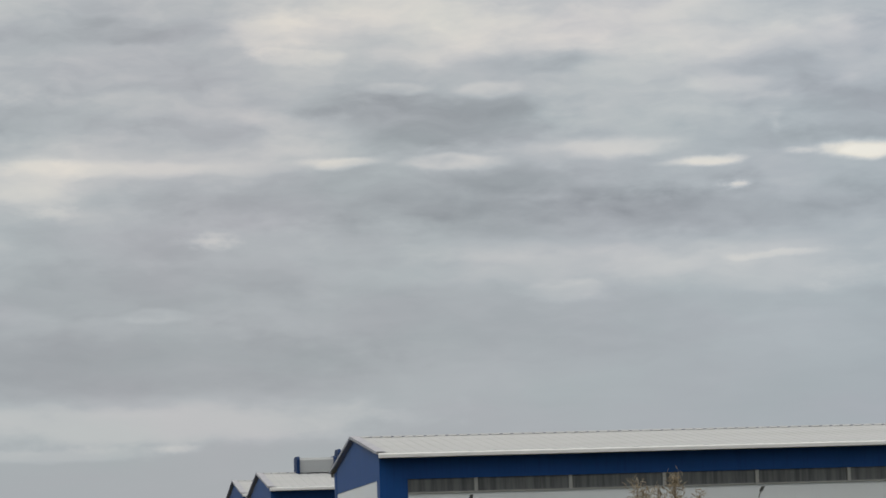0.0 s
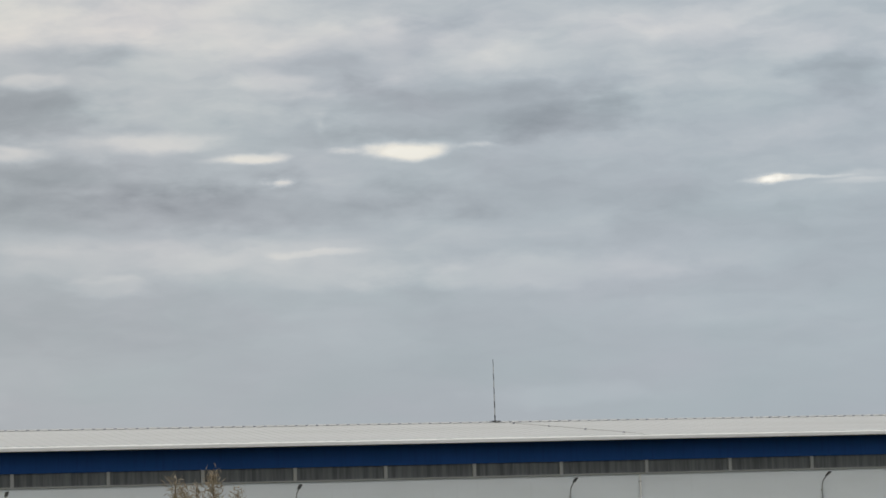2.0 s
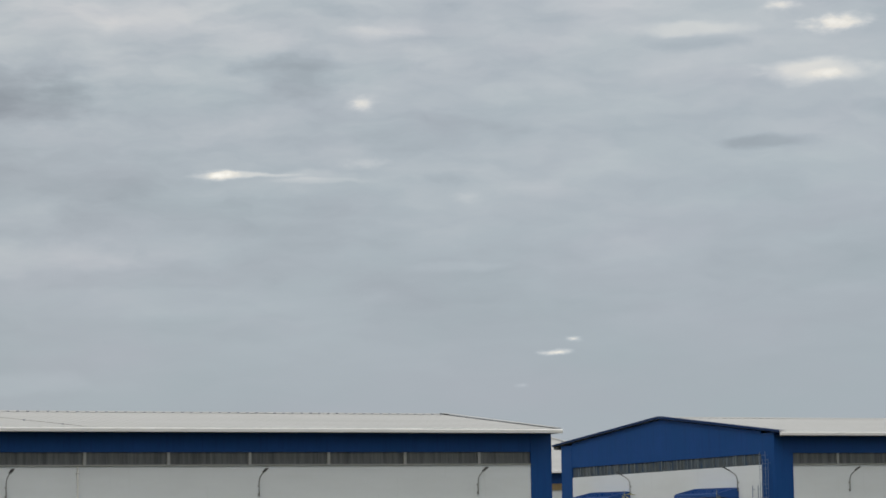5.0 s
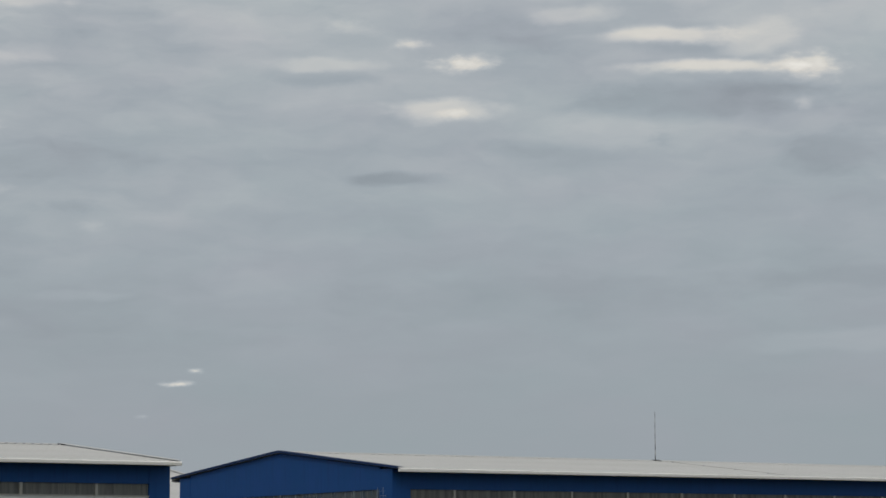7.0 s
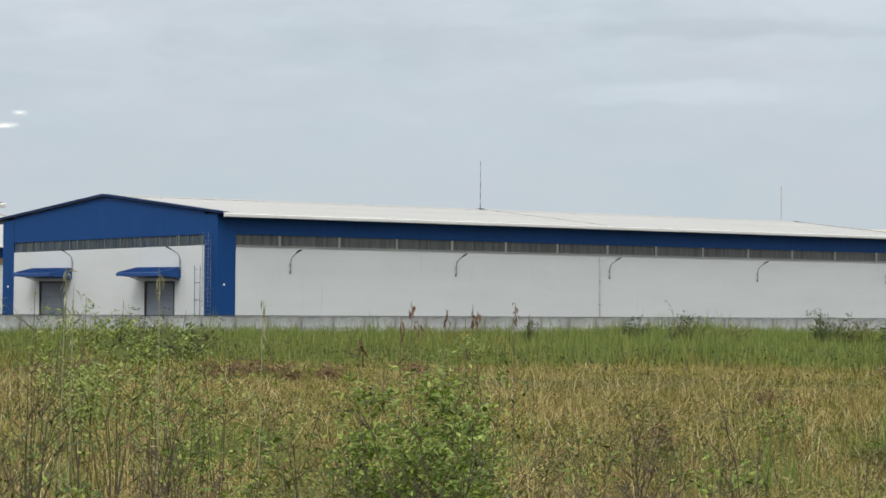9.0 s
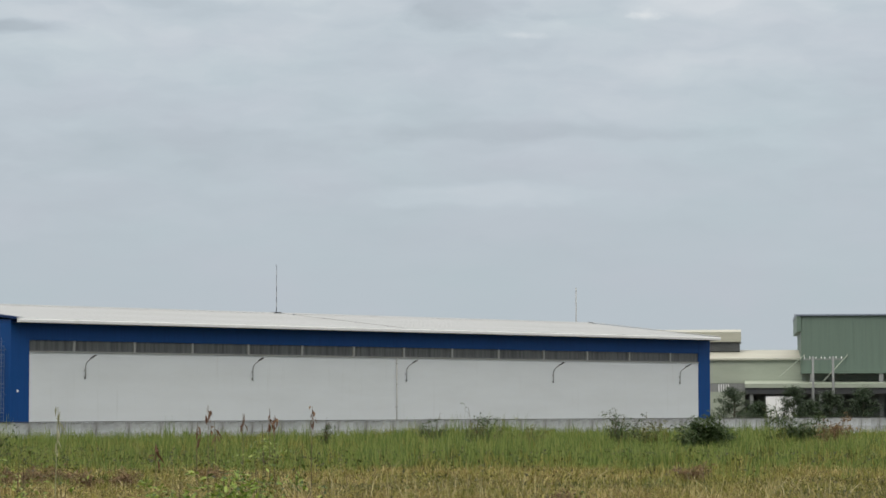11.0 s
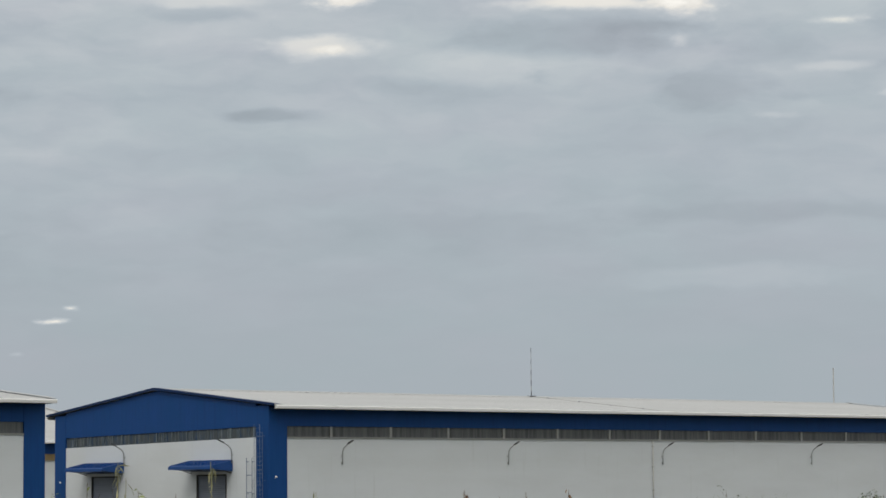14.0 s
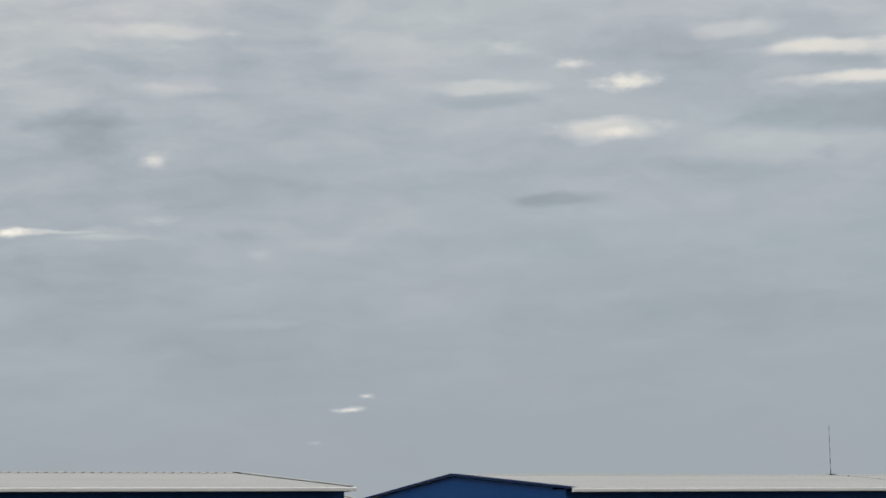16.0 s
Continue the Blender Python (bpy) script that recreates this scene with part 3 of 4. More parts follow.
# ---- the halls ----
warehouse_b = warehouse("warehouse", AT_B, "long white warehouse with blue gable and blue corner piers", dotted=False)
warehouse_a = warehouse("warehouse", AT_A, "long white warehouse with blue upper cladding and pale ribbed roof", strip=False, rake=RAKE_PALE)
for k, x in enumerate((7.08, 24.46, 42.28, 61.25, 79.42)):
    wall_lamp(AT_B @ pose(x, 0, 5.05), "gooseneck lamp with dark head on the white warehouse wall")
for x in (5.5, 24.0, 42.55, 60.65, 77.86):
    wall_lamp(AT_A @ pose(x, 0, 5.05), "gooseneck lamp with dark head on the white warehouse wall")
for y in (4.95, 20.7):
    wall_lamp(AT_B @ pose(0, y, 5.2, 0, 0, -90), "gooseneck lamp with dark head beside a door canopy")
roof_mast(AT_B @ pose(41.04, 15.9, 11.5), 4.45, "thin banded lightning mast on the roof ridge")
roof_mast(AT_A @ pose(42.8, 15.9, 11.5), 4.45, "thin banded lightning mast on the roof ridge")


def downpipe(m, top, label):
    d = thing("downpipe", m, label, "pipe", "downpipes")
    part("pipe", tube(bmesh.new(), [(0, -0.09, 0), (0, -0.09, top)], 0.05, 8), PIPE, d, smooth=True)
    for z in (0.8, 2.8, 4.8, 6.6):
        part("clamp", boxes((-0.10, 0.10, -0.14, 0.0, z, z + 0.06)), GALV, d)
    return d


downpipe(AT_B @ pose(41.1, 0, 0), 7.1, "slim pale downpipe on the white warehouse wall")
downpipe(AT_A @ pose(47.5, 0, 0), 7.1, "slim pale downpipe on the white warehouse wall")


def down_conductor(m, x0, x1, label):
    """A lightning cable laid from the mast over the roof slope to the eave, on small saddles."""
    c = thing("down_conductor", m, label, "cable", "lightning cables")
    ends = Vector((x0, 15.6, 11.50)), Vector((x1, -1.0, EAVE + 0.07))
    sag = [tuple(ends[0].lerp(ends[1], k / 8)) for k in range(9)]
    part("cable", tube(bmesh.new(), sag, 0.016, 6), GALV, c)
    for p in sag[1:-1:2]:
        part("saddle", boxes((p[0] - 0.06, p[0] + 0.06, p[1] - 0.06, p[1] + 0.06, p[2] - 0.09, p[2] + 0.03)), CLOSURE, c)


down_conductor(AT_A, 42.8, 47.5, "thin grey lightning cable down the roof slope")
down_conductor(AT_B, 41.04, 41.1, "thin grey lightning cable down the roof slope")


def access_ladder(m, z0, z1, wide, cage, label):
    """A steel ladder or scaffold frame on the wall; it stands off along -x."""
    lad = thing("access_ladder", m, label, "ladder")
    for y in (0, wide):
        part("rail", tube(bmesh.new(), [(-0.25, y, z0), (-0.25, y, z1)], 0.018 if cage else 0.03, 6), LADDER, lad)
        for z in (z0 + 0.4, (z0 + z1) / 2, z1 - 0.3):
            part("standoff", tube(bmesh.new(), [(-0.25, y, z), (0.0, y, z)], 0.02, 6), LADDER, lad)
    k = z0 + 0.2
    step = 0.32 if cage else 1.35
    while k < z1:
        part("rung", tube(bmesh.new(), [(-0.25, 0, k), (-0.25, wide, k)], 0.014 if cage else 0.03, 5), LADDER, lad)
        k += step
    if cage:
        for y in (0, wide):
            part("cage_bar", tube(bmesh.new(), [(-0.50, y, z0 + 2.4), (-0.50, y, z1 + 0.6)], 0.02, 5), LADDER, lad)
        k = z0 + 2.4
        while k < z1 + 0.5:
            part("hoop", tube(bmesh.new(), [(-0.25, 0, k), (-0.50, 0, k), (-0.50, wide, k), (-0.25, wide, k)], 0.014, 5), LADDER, lad)
            k += 1.1
    return lad


access_ladder(AT_B @ pose(0, 0.55, 0), 0.0, 7.6, 0.75, True, "caged steel ladder on the blue corner pier")
access_ladder(AT_B @ pose(0, 1.95, 0), 0.0, 5.6, 0.75, False, "slim steel scaffold frame against the white gable")

# halls further back in the estate
warehouse("warehouse", AT_A @ pose(-2.6, 64.8, 0), "more distant white warehouse with a blue gable and pale roof", plain=True, strip=False, rake=RAKE_PALE)
warehouse("warehouse", AT_A @ pose(-3.0, 101.0, 0), "more distant white warehouse with a blue gable and pale roof", plain=True, strip=False, rake=RAKE_PALE, lift=0.55, ridge=12.0)
warehouse("warehouse", AT_B @ pose(-12.0, 126.0, 0), "far wide warehouse with a tall pale roof behind the gap", width=64.0, ridge=15.6, plain=True, louvre=OCHRE)


def roof_monitor(m, long, high, label):
    """A raised ridge ventilator with dark blue end frames."""
    r = thing("roof_monitor", m, label, "roof vent", "ridge ventilators")
    part("housing", prism(bmesh.new(), [(-1.5, 0), (-1.5, high * 0.85), (-1.3, high), (1.3, high), (1.5, high * 0.85), (1.5, 0)], "x", 0.3, long - 0.3), ROOF, r)
    for x in (0, long - 0.3):
        part("end_frame", prism(bmesh.new(), [(-1.7, -0.2), (-1.7, high * 0.9), (-1.4, high + 0.12), (1.4, high + 0.12), (1.7, high * 0.9), (1.7, -0.2)], "x", x, x + 0.3), RAKE, r, "dark blue end frame")
    return r


roof_monitor(AT_A @ pose(-2.6 + 3.3, 64.8 + 15.9, 11.4), 3.7, 1.35, "pale ridge ventilator with dark blue end frames")
roof_monitor(AT_A @ pose(-2.6 + 7.1, 64.8 + 15.9, 11.4), 7.0, 1.95, "taller pale ridge ventilator with dark blue end frames")


def far_at(bearing, distance, z=0.0):
    a = radians(bearing)
    return Vector((math.sin(a) * distance, math.cos(a) * distance, z))


mast = roof_mast(pose(*far_at(7.17, 320, 9.0)), 8.0, "faint slim lightning mast behind the warehouse roof", banded=False)
part("post", tube(bmesh.new(), [(0, 0, -9.0), (0, 0, 0)], 0.12, 8), GALV, mast)
part("whip", tube(bmesh.new(), [(0, 0, 0.1), (0, 0, 8.0)], 0.06, 6), PIPE, mast)

# ---- boundary wall: posts, panels and coping ----
boundary = thing("boundary_wall", AT_B @ pose(-150, -13.0, 0), "stained grey concrete boundary wall with a dark coping", "wall", kind="structure")
panel = mesh_of(boxes((0.11, 2.89, -0.06, 0.06, -0.2, 1.72)), CONCRETE, "panel")
post = mesh_of(boxes((-0.109, 0.109, -0.072, 0.072, -0.3, 1.74)), CONCRETE, "post")
cope = mesh_of(boxes((-0.11, 2.87, -0.11, 0.11, 1.745, 1.80)), COPING, "coping")
for k in range(110):
    shared("panel", panel, boundary, (3 * k, 0, 0))
    shared("post", post, boundary, (3 * k, 0, 0))
    shared("coping", cope, boundary, (3 * k, 0, 0))

# ---- ground ----
# soil colour darkened so the gaps between plants read as shaded
SOIL = material("weedy_soil", (0.052, 0.042, 0.020), 0.95,
                spots=[((0.05, 0.05, 0.05), (0.075, 0.058, 0.028), 0.4, 0.65), ((0.9, 0.9, 0.9), (0.032, 0.038, 0.013), 0.45, 0.65)], bump=0.6, bump_scale=3)


def ground_z(x, y):
    """A low bank under the camera that runs down into the field."""
    s = min(max((34.0 - y) / 24.0, 0.0), 1.0)
    return 1.15 * s * s * (3 - 2 * s)


bm = bmesh.new()
ys = [-3000, -600, -120, -30, -8] + [2 * k for k in range(26)] + [60, 80, 110, 150, 200, 280, 400, 700, 1400, 3000]
xs = [-3000, -1200, -500, -250, -140, -80, -45] + [-30 + 4 * k for k in range(16)] + [45, 80, 140, 250, 500, 1200, 3000]
grid = [[bm.verts.new((x, y, ground_z(x, y))) for x in xs] for y in ys]
for r0, r1 in zip(grid, grid[1:]):
    for k in range(len(xs) - 1):
        bm.faces.new((r0[k], r0[k + 1], r1[k + 1], r1[k]))
tagged(part("ground", bm, SOIL, None, "open weedy field of soil and dry grass"), category="ground", kind="structure")


def pier_light(m):
    p = thing("pier_light", m, "small white bulkhead light on the blue corner pier", "lamp", "pier lights")
    part("backplate", boxes((-0.07, 0.07, -0.04, 0.0, -0.09, 0.09)), TRIM_WHITE, p)
    bm = bmesh.new()
    prism(bm, [(-0.04, -0.08), (-0.11, -0.04), (-0.12, 0.02), (-0.04, 0.08)], "x", -0.05, 0.05)
    part("cover", bm, TRIM_WHITE, p)


pier_light(AT_B @ pose(0.6, -0.05, 4.1))
pier_light(AT_B @ pose(-0.05, 30.9, 3.9, 0, 0, -90))

# ---- factory at the end of the road ----
CREAM = material("cream_sheet", (0.43, 0.425, 0.36), 0.55, spots=[((0.2, 0.2, 1), (0.37, 0.37, 0.32), 0.4, 0.7)])
PALE_GREEN = material("pale_green_sheet", (0.34, 0.38, 0.31), 0.55, spots=[((0.3, 0.3, 0.8), (0.29, 0.33, 0.27), 0.4, 0.7)])
GREEN_SHEET = material("green_sheet", (0.125, 0.18, 0.145), 0.5, spots=[((3, 3, 0.1), (0.11, 0.16, 0.13), 0.45, 0.7)])
GREY_SHEET = material("grey_sheet", (0.22, 0.23, 0.23), 0.6, spots=[((1, 1, 1), (0.17, 0.18, 0.18), 0.4, 0.7)])
AT_D = pose(*far_at(10.66, 330), 0, 0, -10.66)

hall = thing("factory_hall", AT_D, "cream-roofed factory hall with a raised roof monitor", "factory")
part("monitor_roof", prism(bmesh.new(), [(-1, 10.7), (-1.2, 11.9), (5, 12.35), (11.2, 11.9), (11, 10.7)], "x", -22, 0.0), CREAM, hall, "cream sheet roof of the monitor")
part("monitor_side", boxes((-22, -0.15, -0.6, 10.6, 9.5, 10.7)), DARK, hall, "dark louvred monitor side")
for k in range(9):
    part("louvre", prism(bmesh.new(), [(-0.62, 9.62 + 0.12 * k), (-0.74, 9.60 + 0.12 * k), (-0.62, 9.67 + 0.12 * k)], "x", -22, -0.15), GREY_SHEET, hall)
part("roof", prism(bmesh.new(), [(-8.0, 8.35), (-8.0, 8.55), (2.0, 9.75), (12, 8.55), (12, 8.35)], "x", -22, 24), CREAM, hall, "cream sheet roof")
part("wall", boxes((-22, 24, -7.6, -7.3, 5.6, 8.35), (-22, 0.4, -7.6, -7.3, 0, 4.6)), PALE_GREEN, hall, "pale green sheet wall")
part("wall", boxes((-22, 0.4, -7.55, -7.35, 4.6, 5.6)), GREY_SHEET, hall, "grey window band")
for k in range(8):
    part("window_post", boxes((-1.6 - 0.28 * k if k < 5 else -6 - 1.1 * k, -1.48 - 0.28 * k if k < 5 else -5.8 - 1.1 * k, -7.66, -7.56, 4.6, 5.5)), TRIM_WHITE, hall)
part("loading_canopy", prism(bmesh.new(), [(-15.0, 5.0), (-15.0, 5.5), (-7.6, 5.9), (-7.6, 5.6)], "x", 0.4, 30), PALE_GREEN, hall, "pale green loading canopy")
# dark strip added in place of the shade beneath the canopy
part("canopy_shade", boxes((0.4, 30, -14.8, -14.6, 4.3, 5.0)), DARK, hall, "dark strip standing for the shade under the loading canopy")
part("back_wall", boxes((0.4, 24, 10.8, 11.0, 0, 8.35)), GREY_SHEET, hall)
# white panels added in front for the hazy brightness under the canopy
for x in (2.8, 4.0, 5.2):
    part("white_panel", boxes((x, x + 1.17, -15.3, -15.15, 0.0, 4.0)), TRIM_WHITE, hall, "white panel standing before the loading canopy")
for x in (1.0, 9.0, 17.0, 25.0):
    part("column", boxes((x, x + 0.35, -14.6, -14.25, 0, 5.2)), GREY_SHEET, hall)

tower = thing("factory_block", AT_D, "tall green-clad factory block behind a loading yard", "factory")
part("body", boxes((7.0, 40.0, -12.0, 9.0, 6.7, 13.44)), GREEN_SHEET, tower, "green sheet cladding")
part("roof", prism(bmesh.new(), [(-12.3, 13.45), (-12.3, 13.62), (-1.5, 14.0), (9.4, 13.62), (9.4, 13.45)], "x", 6.45, 40.4), SHUTTER, tower, "grey roof with overhang")
part("side_hood", boxes((6.5, 6.98, -12.2, 9.0, 11.6, 13.43)), GREEN_SHEET, tower)
for k in range(33):
    part("seam", boxes((7.1 + k, 7.16 + k, -12.05, -12.0, 6.75, 13.4)), GREEN_SHEET, tower)
for x in (8.0, 16.0, 24.0, 32.0):
    part("column", boxes((x, x + 0.5, -11.9, -11.4, 0, 6.7)), GREY_SHEET, tower)
for x, y in ((4.4, 6.5), (9.4, 12.6)):
    part("tie_rod", tube(bmesh.new(), [(x, -14.9, 6.3 if x < 5 else 5.7), (x + 3.0, -12.1, 8.9)], 0.045, 6), PALE_GREEN, tower, "pale canopy tie rod")

for x in (8.2, 10.5):
    pole = thing("utility_pole", AT_D @ pose(x, -17.5, 0), "grey concrete utility pole with a crossarm", "pole", "utility poles")
    part("shaft", tube(bmesh.new(), [(0, 0, 0), (0, 0, 8.6)], 0.2, 8, 0.6), GREY_SHEET, pole, smooth=True)
    part("crossarm", boxes((-1.1, 1.1, -0.06, 0.06, 8.2, 8.34)), GREY_SHEET, pole)
    for k in (-0.95, -0.35, 0.35, 0.95):
        part("insulator", tube(bmesh.new(), [(k, 0, 8.34), (k, 0, 8.58)], 0.06, 6, 0.6), TRIM_WHITE, pole)

# ---- plants ----
LEAF_COLOURS = ((0.028, 0.052, 0.009), (0.095, 0.165, 0.020), (0.175, 0.265, 0.034), (0.32, 0.40, 0.08))
LEAF = material("fresh_leaf", (0.1, 0.2, 0.04), 0.55, per_blade=LEAF_COLOURS)
LIGHT_LEAF = material("light_leaf", (0.2, 0.3, 0.08), 0.5, per_blade=((0.06, 0.10, 0.018), (0.15, 0.215, 0.04), (0.24, 0.315, 0.065), (0.38, 0.45, 0.13)))
DARK_LEAF = material("dark_leaf", (0.05, 0.09, 0.03), 0.6, per_blade=((0.022, 0.045, 0.014), (0.045, 0.080, 0.022), (0.075, 0.115, 0.035)))
YELLOW_LEAF = material("yellow_green_leaf", (0.2, 0.2, 0.04), 0.6, per_blade=((0.06, 0.075, 0.010), (0.17, 0.19, 0.026), (0.30, 0.30, 0.05), (0.42, 0.38, 0.08)))
GREY_LEAF = material("dusty_leaf", (0.09, 0.12, 0.06), 0.65, per_blade=((0.075, 0.085, 0.018), (0.15, 0.16, 0.035), (0.22, 0.21, 0.06)))
DRY_LEAF = material("withered_leaf", (0.2, 0.12, 0.06), 0.8, per_blade=((0.10, 0.055, 0.032), (0.20, 0.125, 0.065), (0.33, 0.24, 0.14)))
POD = material("withered_pod", (0.2, 0.1, 0.06), 0.8, per_blade=((0.06, 0.028, 0.018), (0.13, 0.06, 0.035), (0.25, 0.17, 0.10)))
SPECK_LEAF = material("dark_olive_leaf", (0.05, 0.06, 0.015), 0.6, per_blade=((0.020, 0.024, 0.007), (0.045, 0.052, 0.012), (0.085, 0.085, 0.022)))
STRAW_HEAD = material("pale_seed_head", (0.4, 0.4, 0.25), 0.8, per_blade=((0.20, 0.21, 0.11), (0.34, 0.34, 0.20), (0.46, 0.44, 0.28)))
STEM = material("green_brown_stem", (0.10, 0.085, 0.04), 0.8, spots=[((5, 5, 5), (0.06, 0.045, 0.03), 0.4, 0.7)])
DEAD_STEM = material("dead_stem", (0.16, 0.12, 0.075), 0.85, spots=[((5, 5, 5), (0.08, 0.055, 0.04), 0.4, 0.7)])
DARK_TWIG = material("dark_twig", (0.075, 0.058, 0.038), 0.85, spots=[((5, 5, 5), (0.09, 0.065, 0.045), 0.4, 0.7)])
BARK = material("bark", (0.10, 0.085, 0.06), 0.9, spots=[((3, 3, 1), (0.06, 0.05, 0.04), 0.4, 0.7)], bump=0.5, bump_scale=10)


def mesh_np(name, verts, faces_of, mat, sizes):
    """A mesh from arrays: verts n x 3; faces_of: flat corner indices; sizes: corners of each face."""
    me = bpy.data.meshes.new(name)
    me.vertices.add(len(verts))
    me.vertices.foreach_set("co", np.ascontiguousarray(verts, np.float32).ravel())
    me.loops.add(len(faces_of))
    me.loops.foreach_set("vertex_index", np.ascontiguousarray(faces_of, np.int32))
    me.polygons.add(len(sizes))
    me.polygons.foreach_set("loop_start", np.concatenate([[0], np.cumsum(sizes)[:-1]]).astype(np.int32))
    me.update(calc_edges=True)
    me.validate()
    me.materials.append(mat)
    return me


def leaf_cloud(name, centres, size, mat, rng, slim=0.45, droop=0.25):
    """Many small leaves: each a folded four-cornered blade turned at random."""
    n = len(centres)
    yaw = rng.uniform(0, 2 * np.pi, n)
    pitch = rng.normal(-droop, 0.45, n)
    s = size * rng.uniform(0.6, 1.35, n)
    d = np.stack([np.cos(yaw) * np.cos(pitch), np.sin(yaw) * np.cos(pitch), np.sin(pitch)], 1)
    side = np.stack([-np.sin(yaw), np.cos(yaw), rng.normal(0, 0.45, n)], 1)
    side /= np.linalg.norm(side, axis=1)[:, None]
    up = np.cross(d, side)
    c = np.asarray(centres)
    a = c
    b = c + d * (s * 0.45)[:, None] + side * (s * slim * 0.5)[:, None] + up * (s * 0.08)[:, None]
    e = c + d * s[:, None]
    f = c + d * (s * 0.45)[:, None] - side * (s * slim * 0.5)[:, None] + up * (s * 0.08)[:, None]
    v = np.stack([a, b, e, f], 1).reshape(-1, 3)
    i = np.arange(n)[:, None] * 4
    return mesh_np(name, v, (i + np.array([[0, 1, 2, 0, 2, 3]])).ravel(), mat, np.full(2 * n, 3))


def bush(m, high, wide, leaves, size, label, seed, mat=LEAF, stem=STEM, stems=7, bare=0.3, thick=0.012, name="weed_bush", category="bush", group="field weeds", lean=1.0, slim=0.45, droop=0.25, forks=5, even=0.72, scatter=0.8):
    """A weed or shrub: several forking stems from one root and leaves along their outer lengths."""
    rng = np.random.default_rng(seed)
    b = thing(name, m, label, category, group)
    pts = []
    for k in range(stems):
        a = rng.uniform(0, 2 * math.pi)
        reach = wide * 0.5 * math.sqrt(rng.uniform(0.05, 1.0)) * lean
        h = high * (1.0 if k == 0 else rng.uniform(even, 1.0)) * (1 if k == 0 else 1 - 0.25 * (reach / (wide * 0.5 + 1e-6)) ** 2)
        path = []
        wob = rng.normal(0, 0.03 * wide, (7, 2))
        for j in range(7):
            s = j / 6
            r = reach * s ** 1.3
            path.append((math.cos(a) * r + wob[j, 0] * s, math.sin(a) * r + wob[j, 1] * s, h * s ** 0.9))
        main = part("stem", tube(bmesh.new(), path, thick, 5, 0.3), stem, b)
        limbs = [path]
        for f in range(forks):
            j = int(rng.integers(max(2, int(bare * 6)), 6))
            o = Vector(path[j])
            az = a + rng.normal(0, 1.3)
            ln = (0.20 + 0.25 * rng.random()) * high * (1.15 - j / 7)
            tip = o + Vector((math.cos(az) * ln * 0.75, math.sin(az) * ln * 0.75, ln * 0.7))
            mid = o.lerp(tip, 0.5) + Vector((0, 0, -0.06 * ln))
            limb = [tuple(o), tuple(mid), tuple(tip)]
            part("twig", tube(bmesh.new(), limb, thick * 0.55, 4, 0.3), stem, main)
            limbs.append(limb)
        for limb in limbs:
            for q in range(max(1, int(leaves / stems / len(limbs)))):
                s = bare + (1 - bare) * rng.random() if limb is path else rng.random()
                j = min(int(s * (len(limb) - 1)), len(limb) - 2)
                p = Vector(limb[j]).lerp(Vector(limb[j + 1]), s * (len(limb) - 1) - j)
                p = np.array(p) + rng.normal(0, size * scatter, 3)
                if scatter < 0.5 or leaves < 200:
                    pts.append(p)
                elif rng.random() < 0.26:
                    # a spray of leaflets along one drooping rib
                    a1, rise = rng.uniform(0, 2 * math.pi), rng.normal(0.1, 0.35)
                    rib = np.array([math.cos(a1), math.sin(a1), rise]) * size * 0.55
                    for f in range(5):
                        pts.append(p + rib * f + np.array([0, 0, -0.05 * f * f * size]) + rng.normal(0, size * 0.12, 3))
    if pts:
        ob = new("foliage", leaf_cloud("foliage", np.array(pts), size, mat, rng, slim, droop))
        ob.parent = b
        tagged(ob, kind="stuff")
    return b


def spot(bearing, distance):
    p = far_at(bearing, distance)
    return pose(p.x, p.y, ground_z(p.x, p.y) - 0.03)


def height_to(el, d, az):
    """How high a plant must grow there for its top to reach a given angle from the eye."""
    return EYE + d * math.tan(radians(el)) - ground_z(0, d * math.cos(radians(az))) + 0.03


# green bushes close to the bank: bearing, distance, angle of the top, width, leaves
for k, (az, d, el, w, n) in enumerate(((-0.9, 17, -1.15, 1.1, 1500), (-0.2, 16.5, -1.35, 0.8, 1000), (-1.9, 18, -1.5, 0.8, 800), (0.55, 19, -1.05, 0.6, 420), (1.0, 21, -0.75, 0.5, 300), (0.2, 15.8, -2.1, 0.8, 600),
                                       (-6.2, 19.5, -0.9, 0.9, 260), (-5.5, 19, -1.3, 0.6, 170),
                                       (-8.7, 20, -0.7, 0.8, 130), (-9.0, 17.5, -1.2, 0.8, 110), (-4.1, 24, -1.1, 0.7, 240), (-5.0, 24, -0.9, 0.5, 200), (-4.3, 16, -2.5, 0.6, 240), (-7.4, 15.5, -2.3, 0.9, 170))):
    bush(spot(az, d), height_to(el, d, az), w, int(n * (1.9 if n > 500 else 1.3)), 0.050, "leafy green weed bush growing in the field", 100 + k, stems=8 if n > 500 else 4, thick=0.006)
